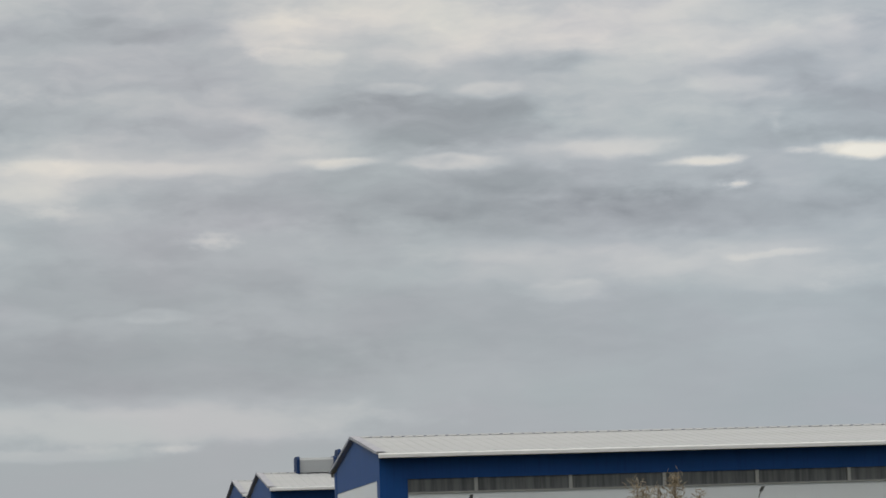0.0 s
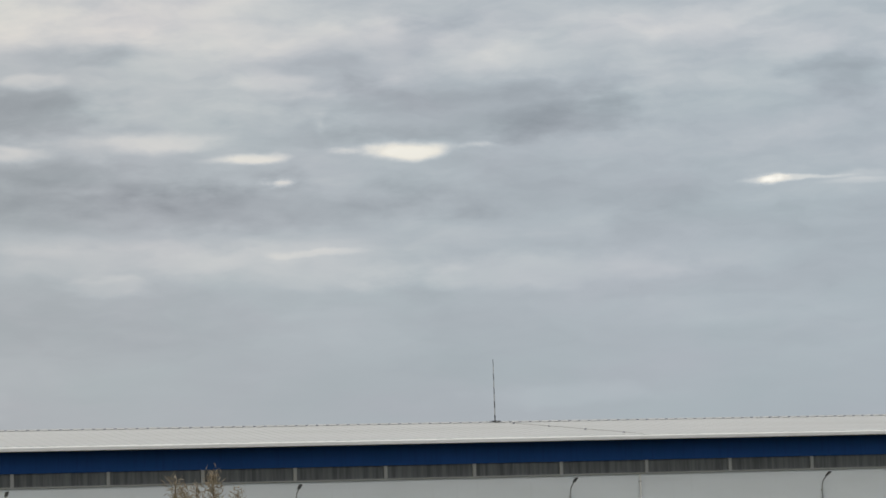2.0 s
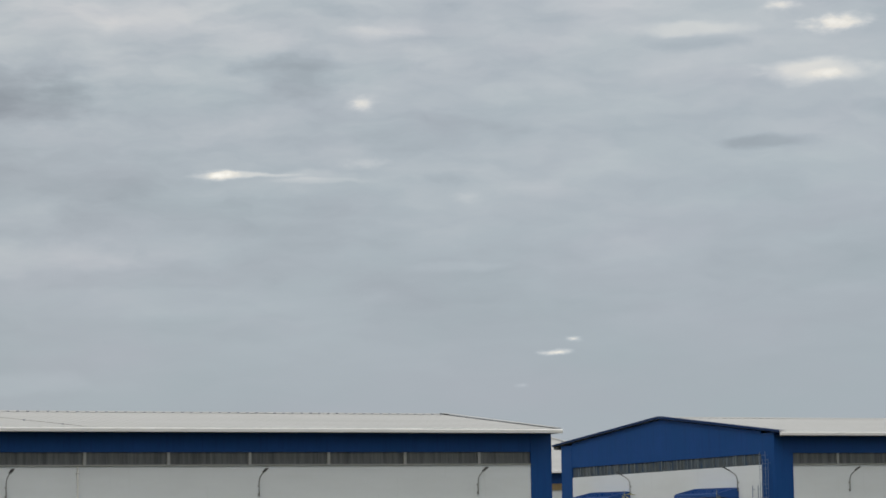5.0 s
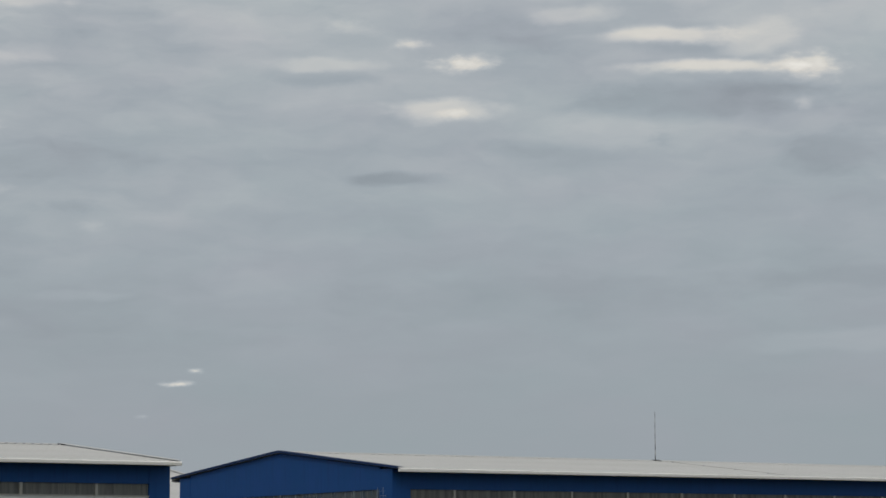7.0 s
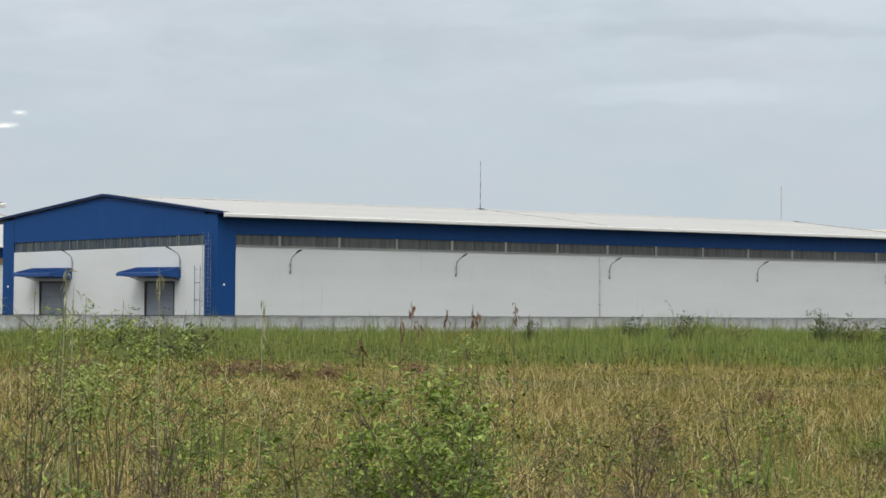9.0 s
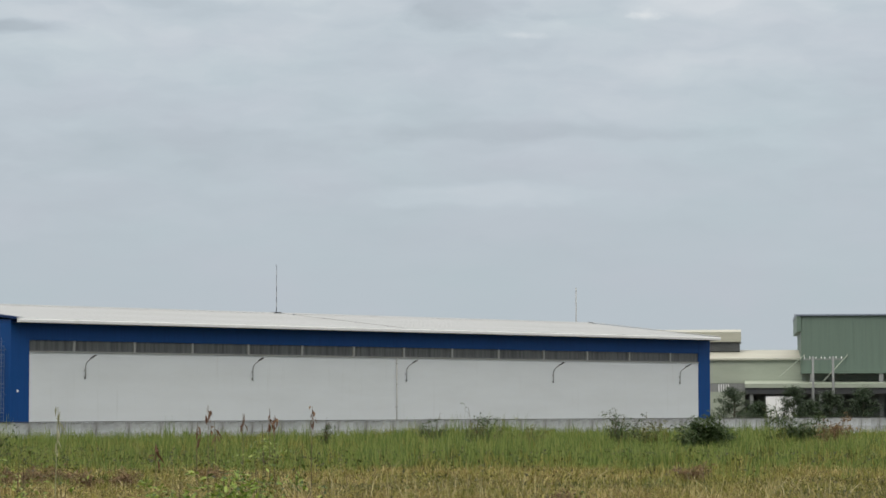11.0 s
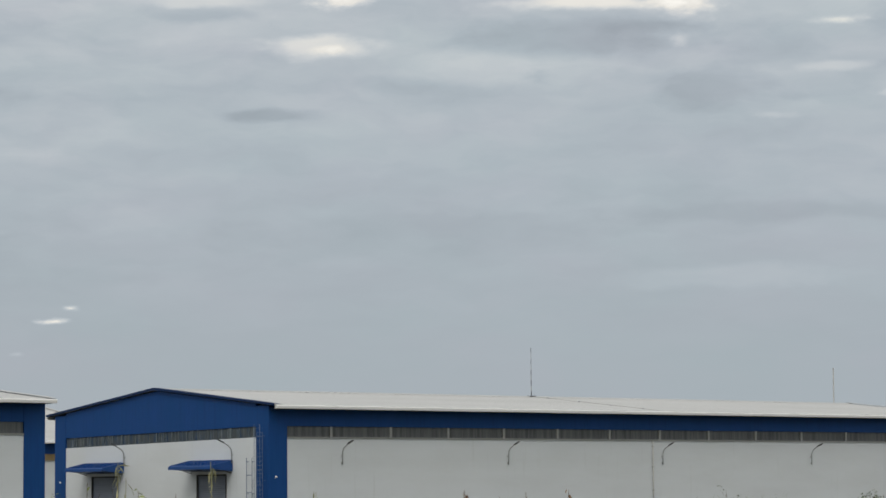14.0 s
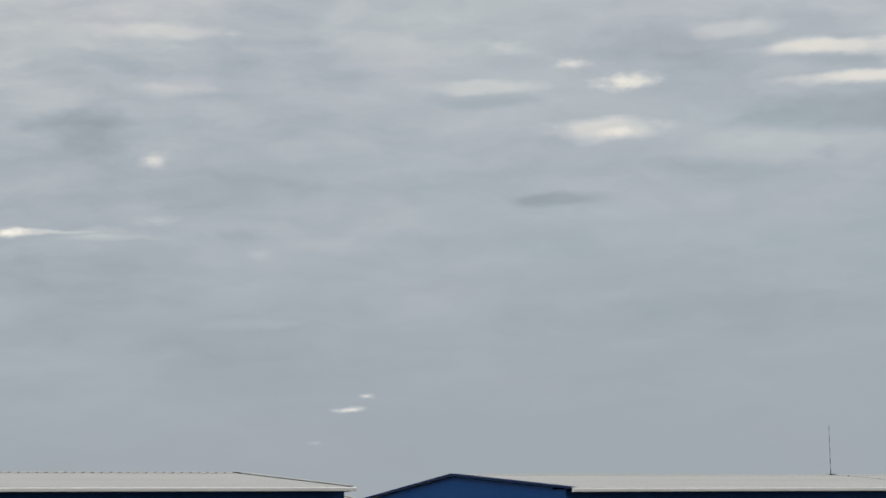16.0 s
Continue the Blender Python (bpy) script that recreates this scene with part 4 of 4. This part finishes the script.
for k, (az, d, el, w, n) in enumerate(((3.2, 26, -1.9, 0.8, 300), (9.2, 40, -1.9, 1.3, 420), (10.9, 30, -2.3, 1.0, 300), (6.0, 19, -2.8, 0.8, 300), (8.0, 17, -3.1, 0.9, 300), (-2.9, 15.5, -2.6, 0.6, 240), (7.2, 48, -1.75, 1.6, 420),
                                       (5.0, 34, -2.0, 1.1, 300), (2.0, 30, -1.7, 0.9, 280), (11.6, 44, -1.6, 1.5, 380), (-3.2, 30, -1.35, 0.9, 260), (4.2, 52, -1.5, 1.4, 300), (9.8, 22, -2.6, 0.9, 300))):
    bush(spot(az, d), height_to(el, d, az), w, n, 0.05 + 0.0007 * d, "low olive weed clump in the dry field", 150 + k, (GREY_LEAF, LEAF)[k % 3 == 0], STEM, stems=9, bare=0.15, thick=0.007, name="weed_clump", category="weed")
for k, (az, d, el, w, n) in enumerate(((-7.55, 23, 0.12, 0.6, 420), (-6.9, 24, 0.0, 0.7, 420), (-7.7, 26, 0.05, 0.5, 260), (-6.1, 23, -0.2, 0.6, 320), (-7.0, 21, -0.45, 0.7, 300), (-8.7, 24, 0.25, 0.25, 70), (-4.7, 22, -0.8, 0.4, 180), (0.5, 22, -0.35, 0.5, 300))):
    bush(spot(az, d), height_to(el, d, az), w, int(n * 2.2), 0.052, "tall light green weed with drooping leaves", 180 + k, LIGHT_LEAF, STEM, stems=4, bare=0.74, thick=0.008, even=0.93, slim=0.34)
# bare dry stalks
for k, (az, d, h, w) in enumerate(((-5.6, 15.5, 1.05, 0.8), (3.6, 15.5, 0.95, 0.6), (4.3, 15.0, 0.85, 0.5), (4.1, 17.5, 1.0, 0.4), (6.5, 15.5, 0.8, 0.4), (-0.6, 14.8, 0.75, 0.5), (8.7, 16.0, 0.9, 0.4), (2.6, 16.0, 0.8, 0.5), (10.6, 16, 0.8, 0.5))):
    bush(spot(az, d), h * 1.25, w, 90, 0.04, "bare brown weed stalks with few withered leaves", 200 + k, DRY_LEAF, DEAD_STEM, stems=6, forks=6, lean=1.3, thick=0.0055, name="dry_weed", category="weed")
for k, (az, d, el, w) in enumerate(((-5.8, 16.2, -1.7, 0.85), (-6.6, 16.5, -2.2, 0.7), (-8.7, 16.4, -0.9, 0.7), (-0.4, 15.6, -2.0, 0.7), (0.3, 15.4, -2.2, 0.6), (-1.3, 15.4, -2.3, 0.6), (3.9, 16.0, -2.3, 0.6), (4.5, 15.8, -2.2, 0.5), (6.6, 16.0, -2.0, 0.3))):
    bush(spot(az, d), height_to(el, d, az), w, 170, 0.04, "dark leafless twigs of a dried weed bush", 700 + k, SPECK_LEAF, DARK_TWIG, stems=6, bare=0.4, forks=7, lean=1.3, thick=0.0068, name="dry_weed", category="weed")
# tall stalks with hanging withered heads
for k, (az, d, el) in enumerate(((0.68, 22.0, -0.02), (0.80, 22.3, -0.16), (-0.65, 22.0, 0.04), (-0.9, 21.5, -0.30), (-0.42, 21.0, -0.28), (0.1, 22.5, -0.12), (1.5, 22.5, 0.02), (-1.7, 20, -0.75))):
    bush(spot(az, d), height_to(el, d, az), 0.08, 11, 0.075, "tall thin stalk with a hanging withered reddish head", 300 + k, POD, DEAD_STEM, stems=1, bare=0.93, thick=0.006, name="seed_stalk", category="weed", group="seed stalks", slim=0.26, droop=1.2, forks=0, scatter=0.18)
for k, (az, d, el) in enumerate(((-8.1, 18.0, 0.70), (-6.0, 18.5, 0.68), (-7.9, 18.4, 0.35), (-3.9, 19.0, 0.02))):
    bush(spot(az, d), height_to(el, d, az), 0.08, 15, 0.075, "tall pale stalk with a thin drooping head", 330 + k, STRAW_HEAD, STRAW_HEAD, stems=1, bare=0.80, thick=0.007, name="seed_stalk", category="weed", group="seed stalks", slim=0.16, droop=1.2, forks=0, scatter=0.12)
# shrubs along the wall
DENSE, THIN, SMALL, OPEN = ("dense dark green shrub before the boundary wall", "thin straggling shrub before the boundary wall",
                            "small dark weed before the boundary wall", "loose dark green shrub in the field")
for k, (az, d, el, w, n, mat, lab) in enumerate(((9.95, 160, -0.12, 3.4, 4000, DARK_LEAF, DENSE), (9.7, 162, -0.30, 2.4, 1800, DARK_LEAF, DENSE), (8.1, 165, 0.0, 3.2, 480, DARK_LEAF, THIN), (8.55, 166, -0.10, 2.0, 280, DARK_LEAF, THIN),
                                                 (5.0, 168, 0.0, 2.6, 400, DARK_LEAF, THIN), (4.1, 168, -0.12, 2.2, 280, DARK_LEAF, THIN), (1.8, 165, -0.18, 0.9, 300, DARK_LEAF, SMALL), (6.2, 172, -0.30, 2.6, 200, GREY_LEAF, SMALL),
                                                 (-5.6, 110, -0.18, 4.0, 480, DARK_LEAF, OPEN), (-6.5, 112, -0.10, 3.6, 420, DARK_LEAF, OPEN), (11.9, 170, 0.0, 5.0, 2200, DARK_LEAF, DENSE), (12.6, 165, -0.15, 3.0, 1000, DRY_LEAF, "withered brown shrub before the boundary wall"),
                                                 (8.9, 165, -0.22, 3.4, 420, GREY_LEAF, THIN), (5.4, 170, -0.20, 3.4, 300, GREY_LEAF, THIN))):
    bush(spot(az, d), height_to(el, d, az), w, n, 0.20 if w > 1.2 else 0.14, lab, 400 + k, mat, STEM, stems=14, thick=0.022, even=0.45, name="shrub", category="shrub", group="shrubs along the wall")


TREE_LEAF = material("tree_leaf", (0.06, 0.1, 0.05), 0.6, per_blade=((0.022, 0.042, 0.022), (0.045, 0.075, 0.038), (0.085, 0.12, 0.065)))


def tree(m, high, wide, leaves, size, seed, label):
    """A small roadside tree: tapered trunk, limbs, and leaves in layered clumps with gaps."""
    rng = np.random.default_rng(seed)
    t = thing("tree", m, label, "tree", "trees by the factory")
    part("trunk", tube(bmesh.new(), [(0, 0, -0.2), (0.05, 0.02, high * 0.4), (0, 0.05, high * 0.9)], 0.13, 8, 0.3), BARK, t, smooth=True)
    pts = []
    for k in range(16):
        z = high * (0.28 + 0.68 * k / 16)
        a = k * 2.4 + rng.normal(0, 0.3)
        r = wide * 0.5 * (1.05 - 0.75 * k / 16) * rng.uniform(0.7, 1.1)
        tip = (math.cos(a) * r, math.sin(a) * r, z + 0.18 * r)
        part("limb", tube(bmesh.new(), [(0, 0, z - 0.2), tuple(0.5 * c + (0, 0, -0.1 + 0.5 * (z - 0.2))[j] * (j == 2) for j, c in enumerate(tip)), tip], 0.045, 5, 0.3), BARK, t)
        for q in range(leaves // 16):
            s = rng.uniform(0.25, 1.1)
            pts.append((tip[0] * s + rng.normal(0, 0.3), tip[1] * s + rng.normal(0, 0.3), z - 0.2 + (tip[2] - z + 0.2) * s + rng.normal(0, 0.16)))
    ob = new("crown", leaf_cloud("crown", np.array(pts), size, TREE_LEAF, rng, 0.31))
    ob.parent = t
    tagged(ob, kind="stuff")
    return t


for k, (az, d, h, w) in enumerate(((10.5, 285, 5.0, 5.2), (11.75, 288, 5.2, 4.0), (12.5, 284, 4.6, 4.5), (11.0, 292, 3.4, 3.0), (13.2, 286, 5.0, 4.5), (12.1, 290, 3.6, 3.2))):
    tree(spot(az, d), h, w, 4200, 0.26, 500 + k, "small dark green tree in front of the factory")


def reed(m, high, seed, label):
    """A reed with a soft tan plume: a slim stem and many fine hairs round its upper end."""
    r = np.random.default_rng(seed)
    t = thing("reed", m, label, "reed", "reeds on the bank")
    lean = r.normal(0, 0.05, 2)
    top = lambda s: np.array([lean[0] * s * s * high, lean[1] * s * s * high, high * s])
    part("stem", tube(bmesh.new(), [tuple(top(s)) for s in (0, 0.3, 0.6, 0.85, 1.0)], 0.007, 5, 0.3), DEAD_STEM, t)
    pts = np.array([top(0.93 + 0.07 * r.random()) + r.normal(0, 0.016, 3) for k in range(170)])
    ob = new("plume", leaf_cloud("plume", pts, 0.032, PLUME, r, 0.14, -0.6))
    ob.parent = t
    tagged(ob, "soft tan seed plume", kind="stuff")
    blades = np.array([top(0.15 + 0.5 * r.random()) for k in range(14)])
    ob = new("blade", leaf_cloud("blade", blades, 0.5, GREY_LEAF, r, 0.05, -0.6))
    ob.parent = t
    tagged(ob, kind="stuff")


PLUME = material("tan_plume", (0.4, 0.33, 0.22), 0.9, per_blade=((0.24, 0.20, 0.15), (0.33, 0.28, 0.21), (0.42, 0.37, 0.28)))
for k, (az, el) in enumerate(((-29.2, 1.55), (-29.5, 1.3), (-28.7, 1.68), (-28.58, 1.4), (-27.98, 1.66), (-28.2, 1.25))):
    d = 12.0 + 0.3 * k
    reed(spot(az, d), EYE + d * math.tan(radians(el)) - ground_z(0, d * math.cos(radians(az))) + 0.03, 600 + k, "tall reed with a tan feathery plume on the bank")
bush(spot(6.9, 70), 0.75, 0.7, 900, 0.09, "withered pinkish brown clump in the dry field", 650, DRY_LEAF, DEAD_STEM, stems=12, bare=0.1, name="dry_weed", category="weed")
bush(spot(9.6, 95), 0.9, 1.6, 900, 0.10, "withered pinkish brown clump in the dry field", 651, DRY_LEAF, DEAD_STEM, stems=12, bare=0.1, name="dry_weed", category="weed")
bush(spot(-3.2, 88), 0.95, 1.6, 700, 0.10, "withered reddish brown clump in the dry field", 652, DRY_LEAF, DEAD_STEM, stems=12, bare=0.1, name="dry_weed", category="weed")

for k, (az, d, w) in enumerate(((-8.2, 96, 2.6), (-7.6, 102, 1.8), (-4.6, 92, 2.8), (-3.9, 98, 2.2), (-2.4, 90, 1.6), (-0.6, 96, 1.8), (4.6, 46, 0.6))):
    bush(spot(az, d), 0.7 + 0.08 * w, w, 1500, 0.09, "withered reddish brown clump in the dry field", 660 + k, DRY_LEAF, DEAD_STEM, stems=14, bare=0.1, name="dry_weed", category="weed", even=0.5)

# ---- grass ----
GREEN_BLADE = material("green_grass", (0.15, 0.2, 0.05), 0.6, per_blade=((0.065, 0.105, 0.022), (0.12, 0.185, 0.036), (0.18, 0.24, 0.055), (0.29, 0.32, 0.09)))
DRY_BLADE = material("dry_grass", (0.25, 0.2, 0.1), 0.75, per_blade=((0.030, 0.020, 0.008), (0.19, 0.135, 0.040), (0.39, 0.295, 0.095), (0.74, 0.63, 0.34)))
PALE_STRAW = material("pale_straw", (0.4, 0.35, 0.2), 0.7, per_blade=((0.30, 0.24, 0.10), (0.46, 0.39, 0.19), (0.62, 0.55, 0.32)))
OLIVE_BLADE = material("olive_grass", (0.13, 0.14, 0.05), 0.7, per_blade=((0.026, 0.028, 0.006), (0.115, 0.125, 0.022), (0.25, 0.24, 0.047), (0.45, 0.40, 0.13)))


def ground_np(y):
    s = np.clip((34.0 - y) / 24.0, 0, 1)
    return 1.15 * s * s * (3 - 2 * s)


def patchy(x, y, scale, seed):
    """Smooth patches between 0 and 1 over the plan."""
    r = np.random.default_rng(seed)
    v = np.zeros_like(x)
    for k in range(10):
        a, f = r.uniform(0, np.pi), scale * r.uniform(0.5, 2.2)
        v += np.sin((x * np.cos(a) + y * np.sin(a)) * f + r.uniform(0, 6.28))
    return 0.5 + 0.5 * np.clip(v / 4.0, -1, 1)


def wedge(n, a0, a1, d0, d1, rng, power=1.0):
    a = np.radians(rng.uniform(a0, a1, n))
    u = rng.random(n) ** power
    d = np.sqrt(d0 * d0 + (d1 * d1 - d0 * d0) * u)
    return d * np.sin(a), d * np.cos(a)


def grass(name, x, y, high, wide, mat, label, rng, lean=0.35, tuft=0.0):
    """Blades: a bent strip that narrows to a tip, each with its own lean."""
    n = len(x)
    if tuft:
        # blades gather in tussocks of uneven height, with gaps between
        per = 26
        heart = rng.integers(0, n, max(n // per, 1))
        of = rng.integers(0, len(heart), n)
        spread = tuft * rng.uniform(0.5, 1.5, len(heart))[of]
        x = x[heart][of] + rng.normal(0, 1, n) * spread
        y = y[heart][of] + rng.normal(0, 1, n) * spread
        high = np.broadcast_to(high, n)[heart][of] * rng.lognormal(0, 0.28, len(heart))[of]
    z = ground_np(y) - 0.02
    h = high * rng.uniform(0.55, 1.15, n)
    yaw, face = rng.uniform(0, 2 * np.pi, n), rng.uniform(0, np.pi, n)
    out = h * np.abs(rng.normal(0, lean, n))
    w = wide * rng.uniform(0.6, 1.4, n) * 0.5
    base = np.stack([x, y, z], 1)
    side = np.stack([np.cos(face), np.sin(face), np.zeros(n)], 1) * w[:, None]
    way = np.stack([np.cos(yaw), np.sin(yaw), np.zeros(n)], 1)
    up = np.array([0, 0, 1.0])
    mid = base + way * (out * 0.3)[:, None] + up * (h * 0.55)[:, None]
    tip = base + way * out[:, None] + up * (h * np.where(rng.random(n) < 0.25, 0.8, 1.0))[:, None]
    v = np.stack([base - side, base + side, mid + side * 0.8, mid - side * 0.8, tip], 1).reshape(-1, 3)
    i = np.arange(n)[:, None] * 5
    f = (i + np.array([[0, 1, 2, 3, 3, 2, 4]])).ravel()
    ob = new(name, mesh_np(name, v, f, mat, np.tile([4, 3], n)))
    return tagged(ob, label, "grass", "", "stuff")


rng = np.random.default_rng(11)


A0, A1 = -12.5, 14.5
# the wall's line, so that no blade stands behind it
WALL_N = (math.sin(radians(40.38)), -math.cos(radians(40.38)))


def before_wall(x, y):
    c = AT_B @ Vector((0, -13.0, 0))
    return (x - c.x) * WALL_N[0] + (y - c.y) * WALL_N[1] > 0.6


# tall fresh grass by the wall
x, y = wedge(360000, A0, A1, 90, 232, rng)
m = before_wall(x, y)
x, y = x[m], y[m]
tall = 0.36 + 0.34 * np.clip((np.hypot(x, y) - 95) / 70, 0, 1) + 0.40 * patchy(x, y, 0.22, 3)
g = patchy(x, y, 0.10, 4)
near_edge = np.clip((np.hypot(x, y) - 92 - 34 * g * patchy(x, y, 0.25, 12)) / 24, 0.05, 1)
m = rng.random(len(x)) < near_edge * (0.25 + 0.8 * g)
grass("tall_grass", x[m], y[m], tall[m], 0.04, GREEN_BLADE, "tall fresh green grass along the boundary wall", rng, 0.22, 0.30)
m2 = ~m & (rng.random(len(x)) < 0.8)
grass("tall_dry_grass", x[m2], y[m2], tall[m2] * np.where(near_edge[m2] < 0.5, 0.5, 0.8), 0.04, OLIVE_BLADE, "yellowing olive grass in the far field", rng, 0.28, 0.30)
# middle of the field: low, matted, dry and olive in patches
x, y = wedge(420000, A0, A1, 30, 112, rng)
p = patchy(x, y, 0.35, 5)
bearing = np.degrees(np.arctan2(x, y))
dry = np.clip(0.30 + 0.5 * p + 0.35 * np.exp(-((bearing + 6) / 3.5) ** 2) - 0.25 * np.clip((bearing - 3) / 6, 0, 1), 0, 1)
m = rng.random(len(x)) < dry * 0.75
grass("dry_grass", x[m], y[m], 0.20 + 0.22 * p[m], 0.024, DRY_BLADE, "dry straw-coloured grass matted over the open field", rng, 0.95, 0.16)
grass("olive_grass", x[~m], y[~m], 0.20 + 0.20 * p[~m], 0.022, OLIVE_BLADE, "olive green grass over the open field", rng, 0.8, 0.18)
# close to the bank
x, y = wedge(170000, A0, A1, 17, 40, rng)
p = patchy(x, y, 1.1, 6)
m = rng.random(len(x)) < p * 0.75
grass("bank_dry_grass", x[m], y[m], 0.24 + 0.26 * p[m], 0.013, DRY_BLADE, "dry brown grass on the near bank", rng, 0.8, 0.09)
grass("bank_green_grass", x[~m], y[~m], 0.24 + 0.24 * p[~m], 0.011, OLIVE_BLADE, "olive green grass on the near bank", rng, 0.65, 0.10)
# coarser tussocks before the matted field
x, y = wedge(60000, A0, A1, 33, 50, rng)
p = patchy(x, y, 0.5, 8)
m = rng.random(len(x)) < np.clip((p - 0.30) * 1.6, 0, 0.8)
x, y, p = x[m], y[m], p[m]
g = patchy(x, y, 0.8, 9) > 0.45
grass("coarse_grass", x[g], y[g], 0.34 + 0.34 * p[g], 0.017, GREEN_BLADE, "coarse yellow-green grass tussocks before the field", rng, 0.45, 0.14)
grass("coarse_dry_grass", x[~g], y[~g], 0.32 + 0.34 * p[~g], 0.015, DRY_BLADE, "coarse bleached grass tussocks before the field", rng, 0.55, 0.14)
# the rest of the field, thinner
a = rng.uniform(0, 2 * np.pi, 120000)
d = 9 + 150 * np.sqrt(rng.random(120000))
x, y = d * np.sin(a), d * np.cos(a)
deg = np.degrees(np.arctan2(x, y))
m = ((deg < A0) | (deg > A1)) & before_wall(x, y)
grass("field_grass", x[m], y[m], 0.55, 0.07, OLIVE_BLADE, "rough olive grass over the rest of the field", rng, 0.4)


def low_leaves(name, n, d0, d1, size, z0, z1, mat, label, seed, scale):
    r = np.random.default_rng(seed)
    x, y = wedge(n, A0, A1, d0, d1, r)
    p = patchy(x, y, scale, seed)
    m = r.random(n) < 0.15 + 0.85 * p ** 2
    x, y, p = x[m], y[m], p[m]
    c = np.stack([x, y, ground_np(y) + z0 + (z1 - z0) * p * r.random(len(x)) ** 0.6], 1)
    return tagged(new(name, leaf_cloud(name, c, size, mat, r, 0.5, 0.1)), label, "weeds", "", "stuff")


low_leaves("low_weeds", 34000, 18, 36, 0.045, 0.15, 0.70, LEAF, "low leafy green weeds on the near bank", 21, 0.9)
low_leaves("low_weeds", 30000, 18, 36, 0.035, 0.15, 0.65, GREY_LEAF, "low dusty weeds on the near bank", 22, 1.2)
low_leaves("field_weeds", 90000, 34, 105, 0.07, 0.1, 0.45, GREY_LEAF, "dusty low weeds across the field", 23, 0.3)
low_leaves("field_weeds", 60000, 34, 105, 0.07, 0.1, 0.5, YELLOW_LEAF, "leafy green weeds across the field", 24, 0.22)
low_leaves("field_weeds", 9000, 30, 80, 0.06, 0.2, 0.7, DRY_LEAF, "withered reddish weeds across the field", 25, 0.35)

# seed stems and straw standing over the rest
x, y = wedge(4000, A0, A1, 18, 38, rng)
grass("straw", x, y, 0.40 + 0.42 * patchy(x, y, 0.8, 31), 0.010, PALE_STRAW, "pale straw standing above the near grass", rng, 0.7)
x, y = wedge(3200, A0, A1, 32, 90, rng)
grass("straw", x, y, 0.5 + 0.5 * patchy(x, y, 0.3, 32), 0.020, PALE_STRAW, "pale straw standing above the field grass", rng, 0.75)
low_leaves("dark_weeds", 85000, 30, 100, 0.075, 0.15, 0.46, SPECK_LEAF, "small dark olive weeds dotted through the dry grass", 26, 0.5)
low_leaves("dark_weeds", 30000, 20, 44, 0.05, 0.2, 0.6, SPECK_LEAF, "small dark olive weeds on the near bank", 27, 1.0)
low_leaves("dark_weeds", 12000, 85, 170, 0.16, 0.5, 0.95, SPECK_LEAF, "dark weeds scattered in the tall grass", 28, 0.12)
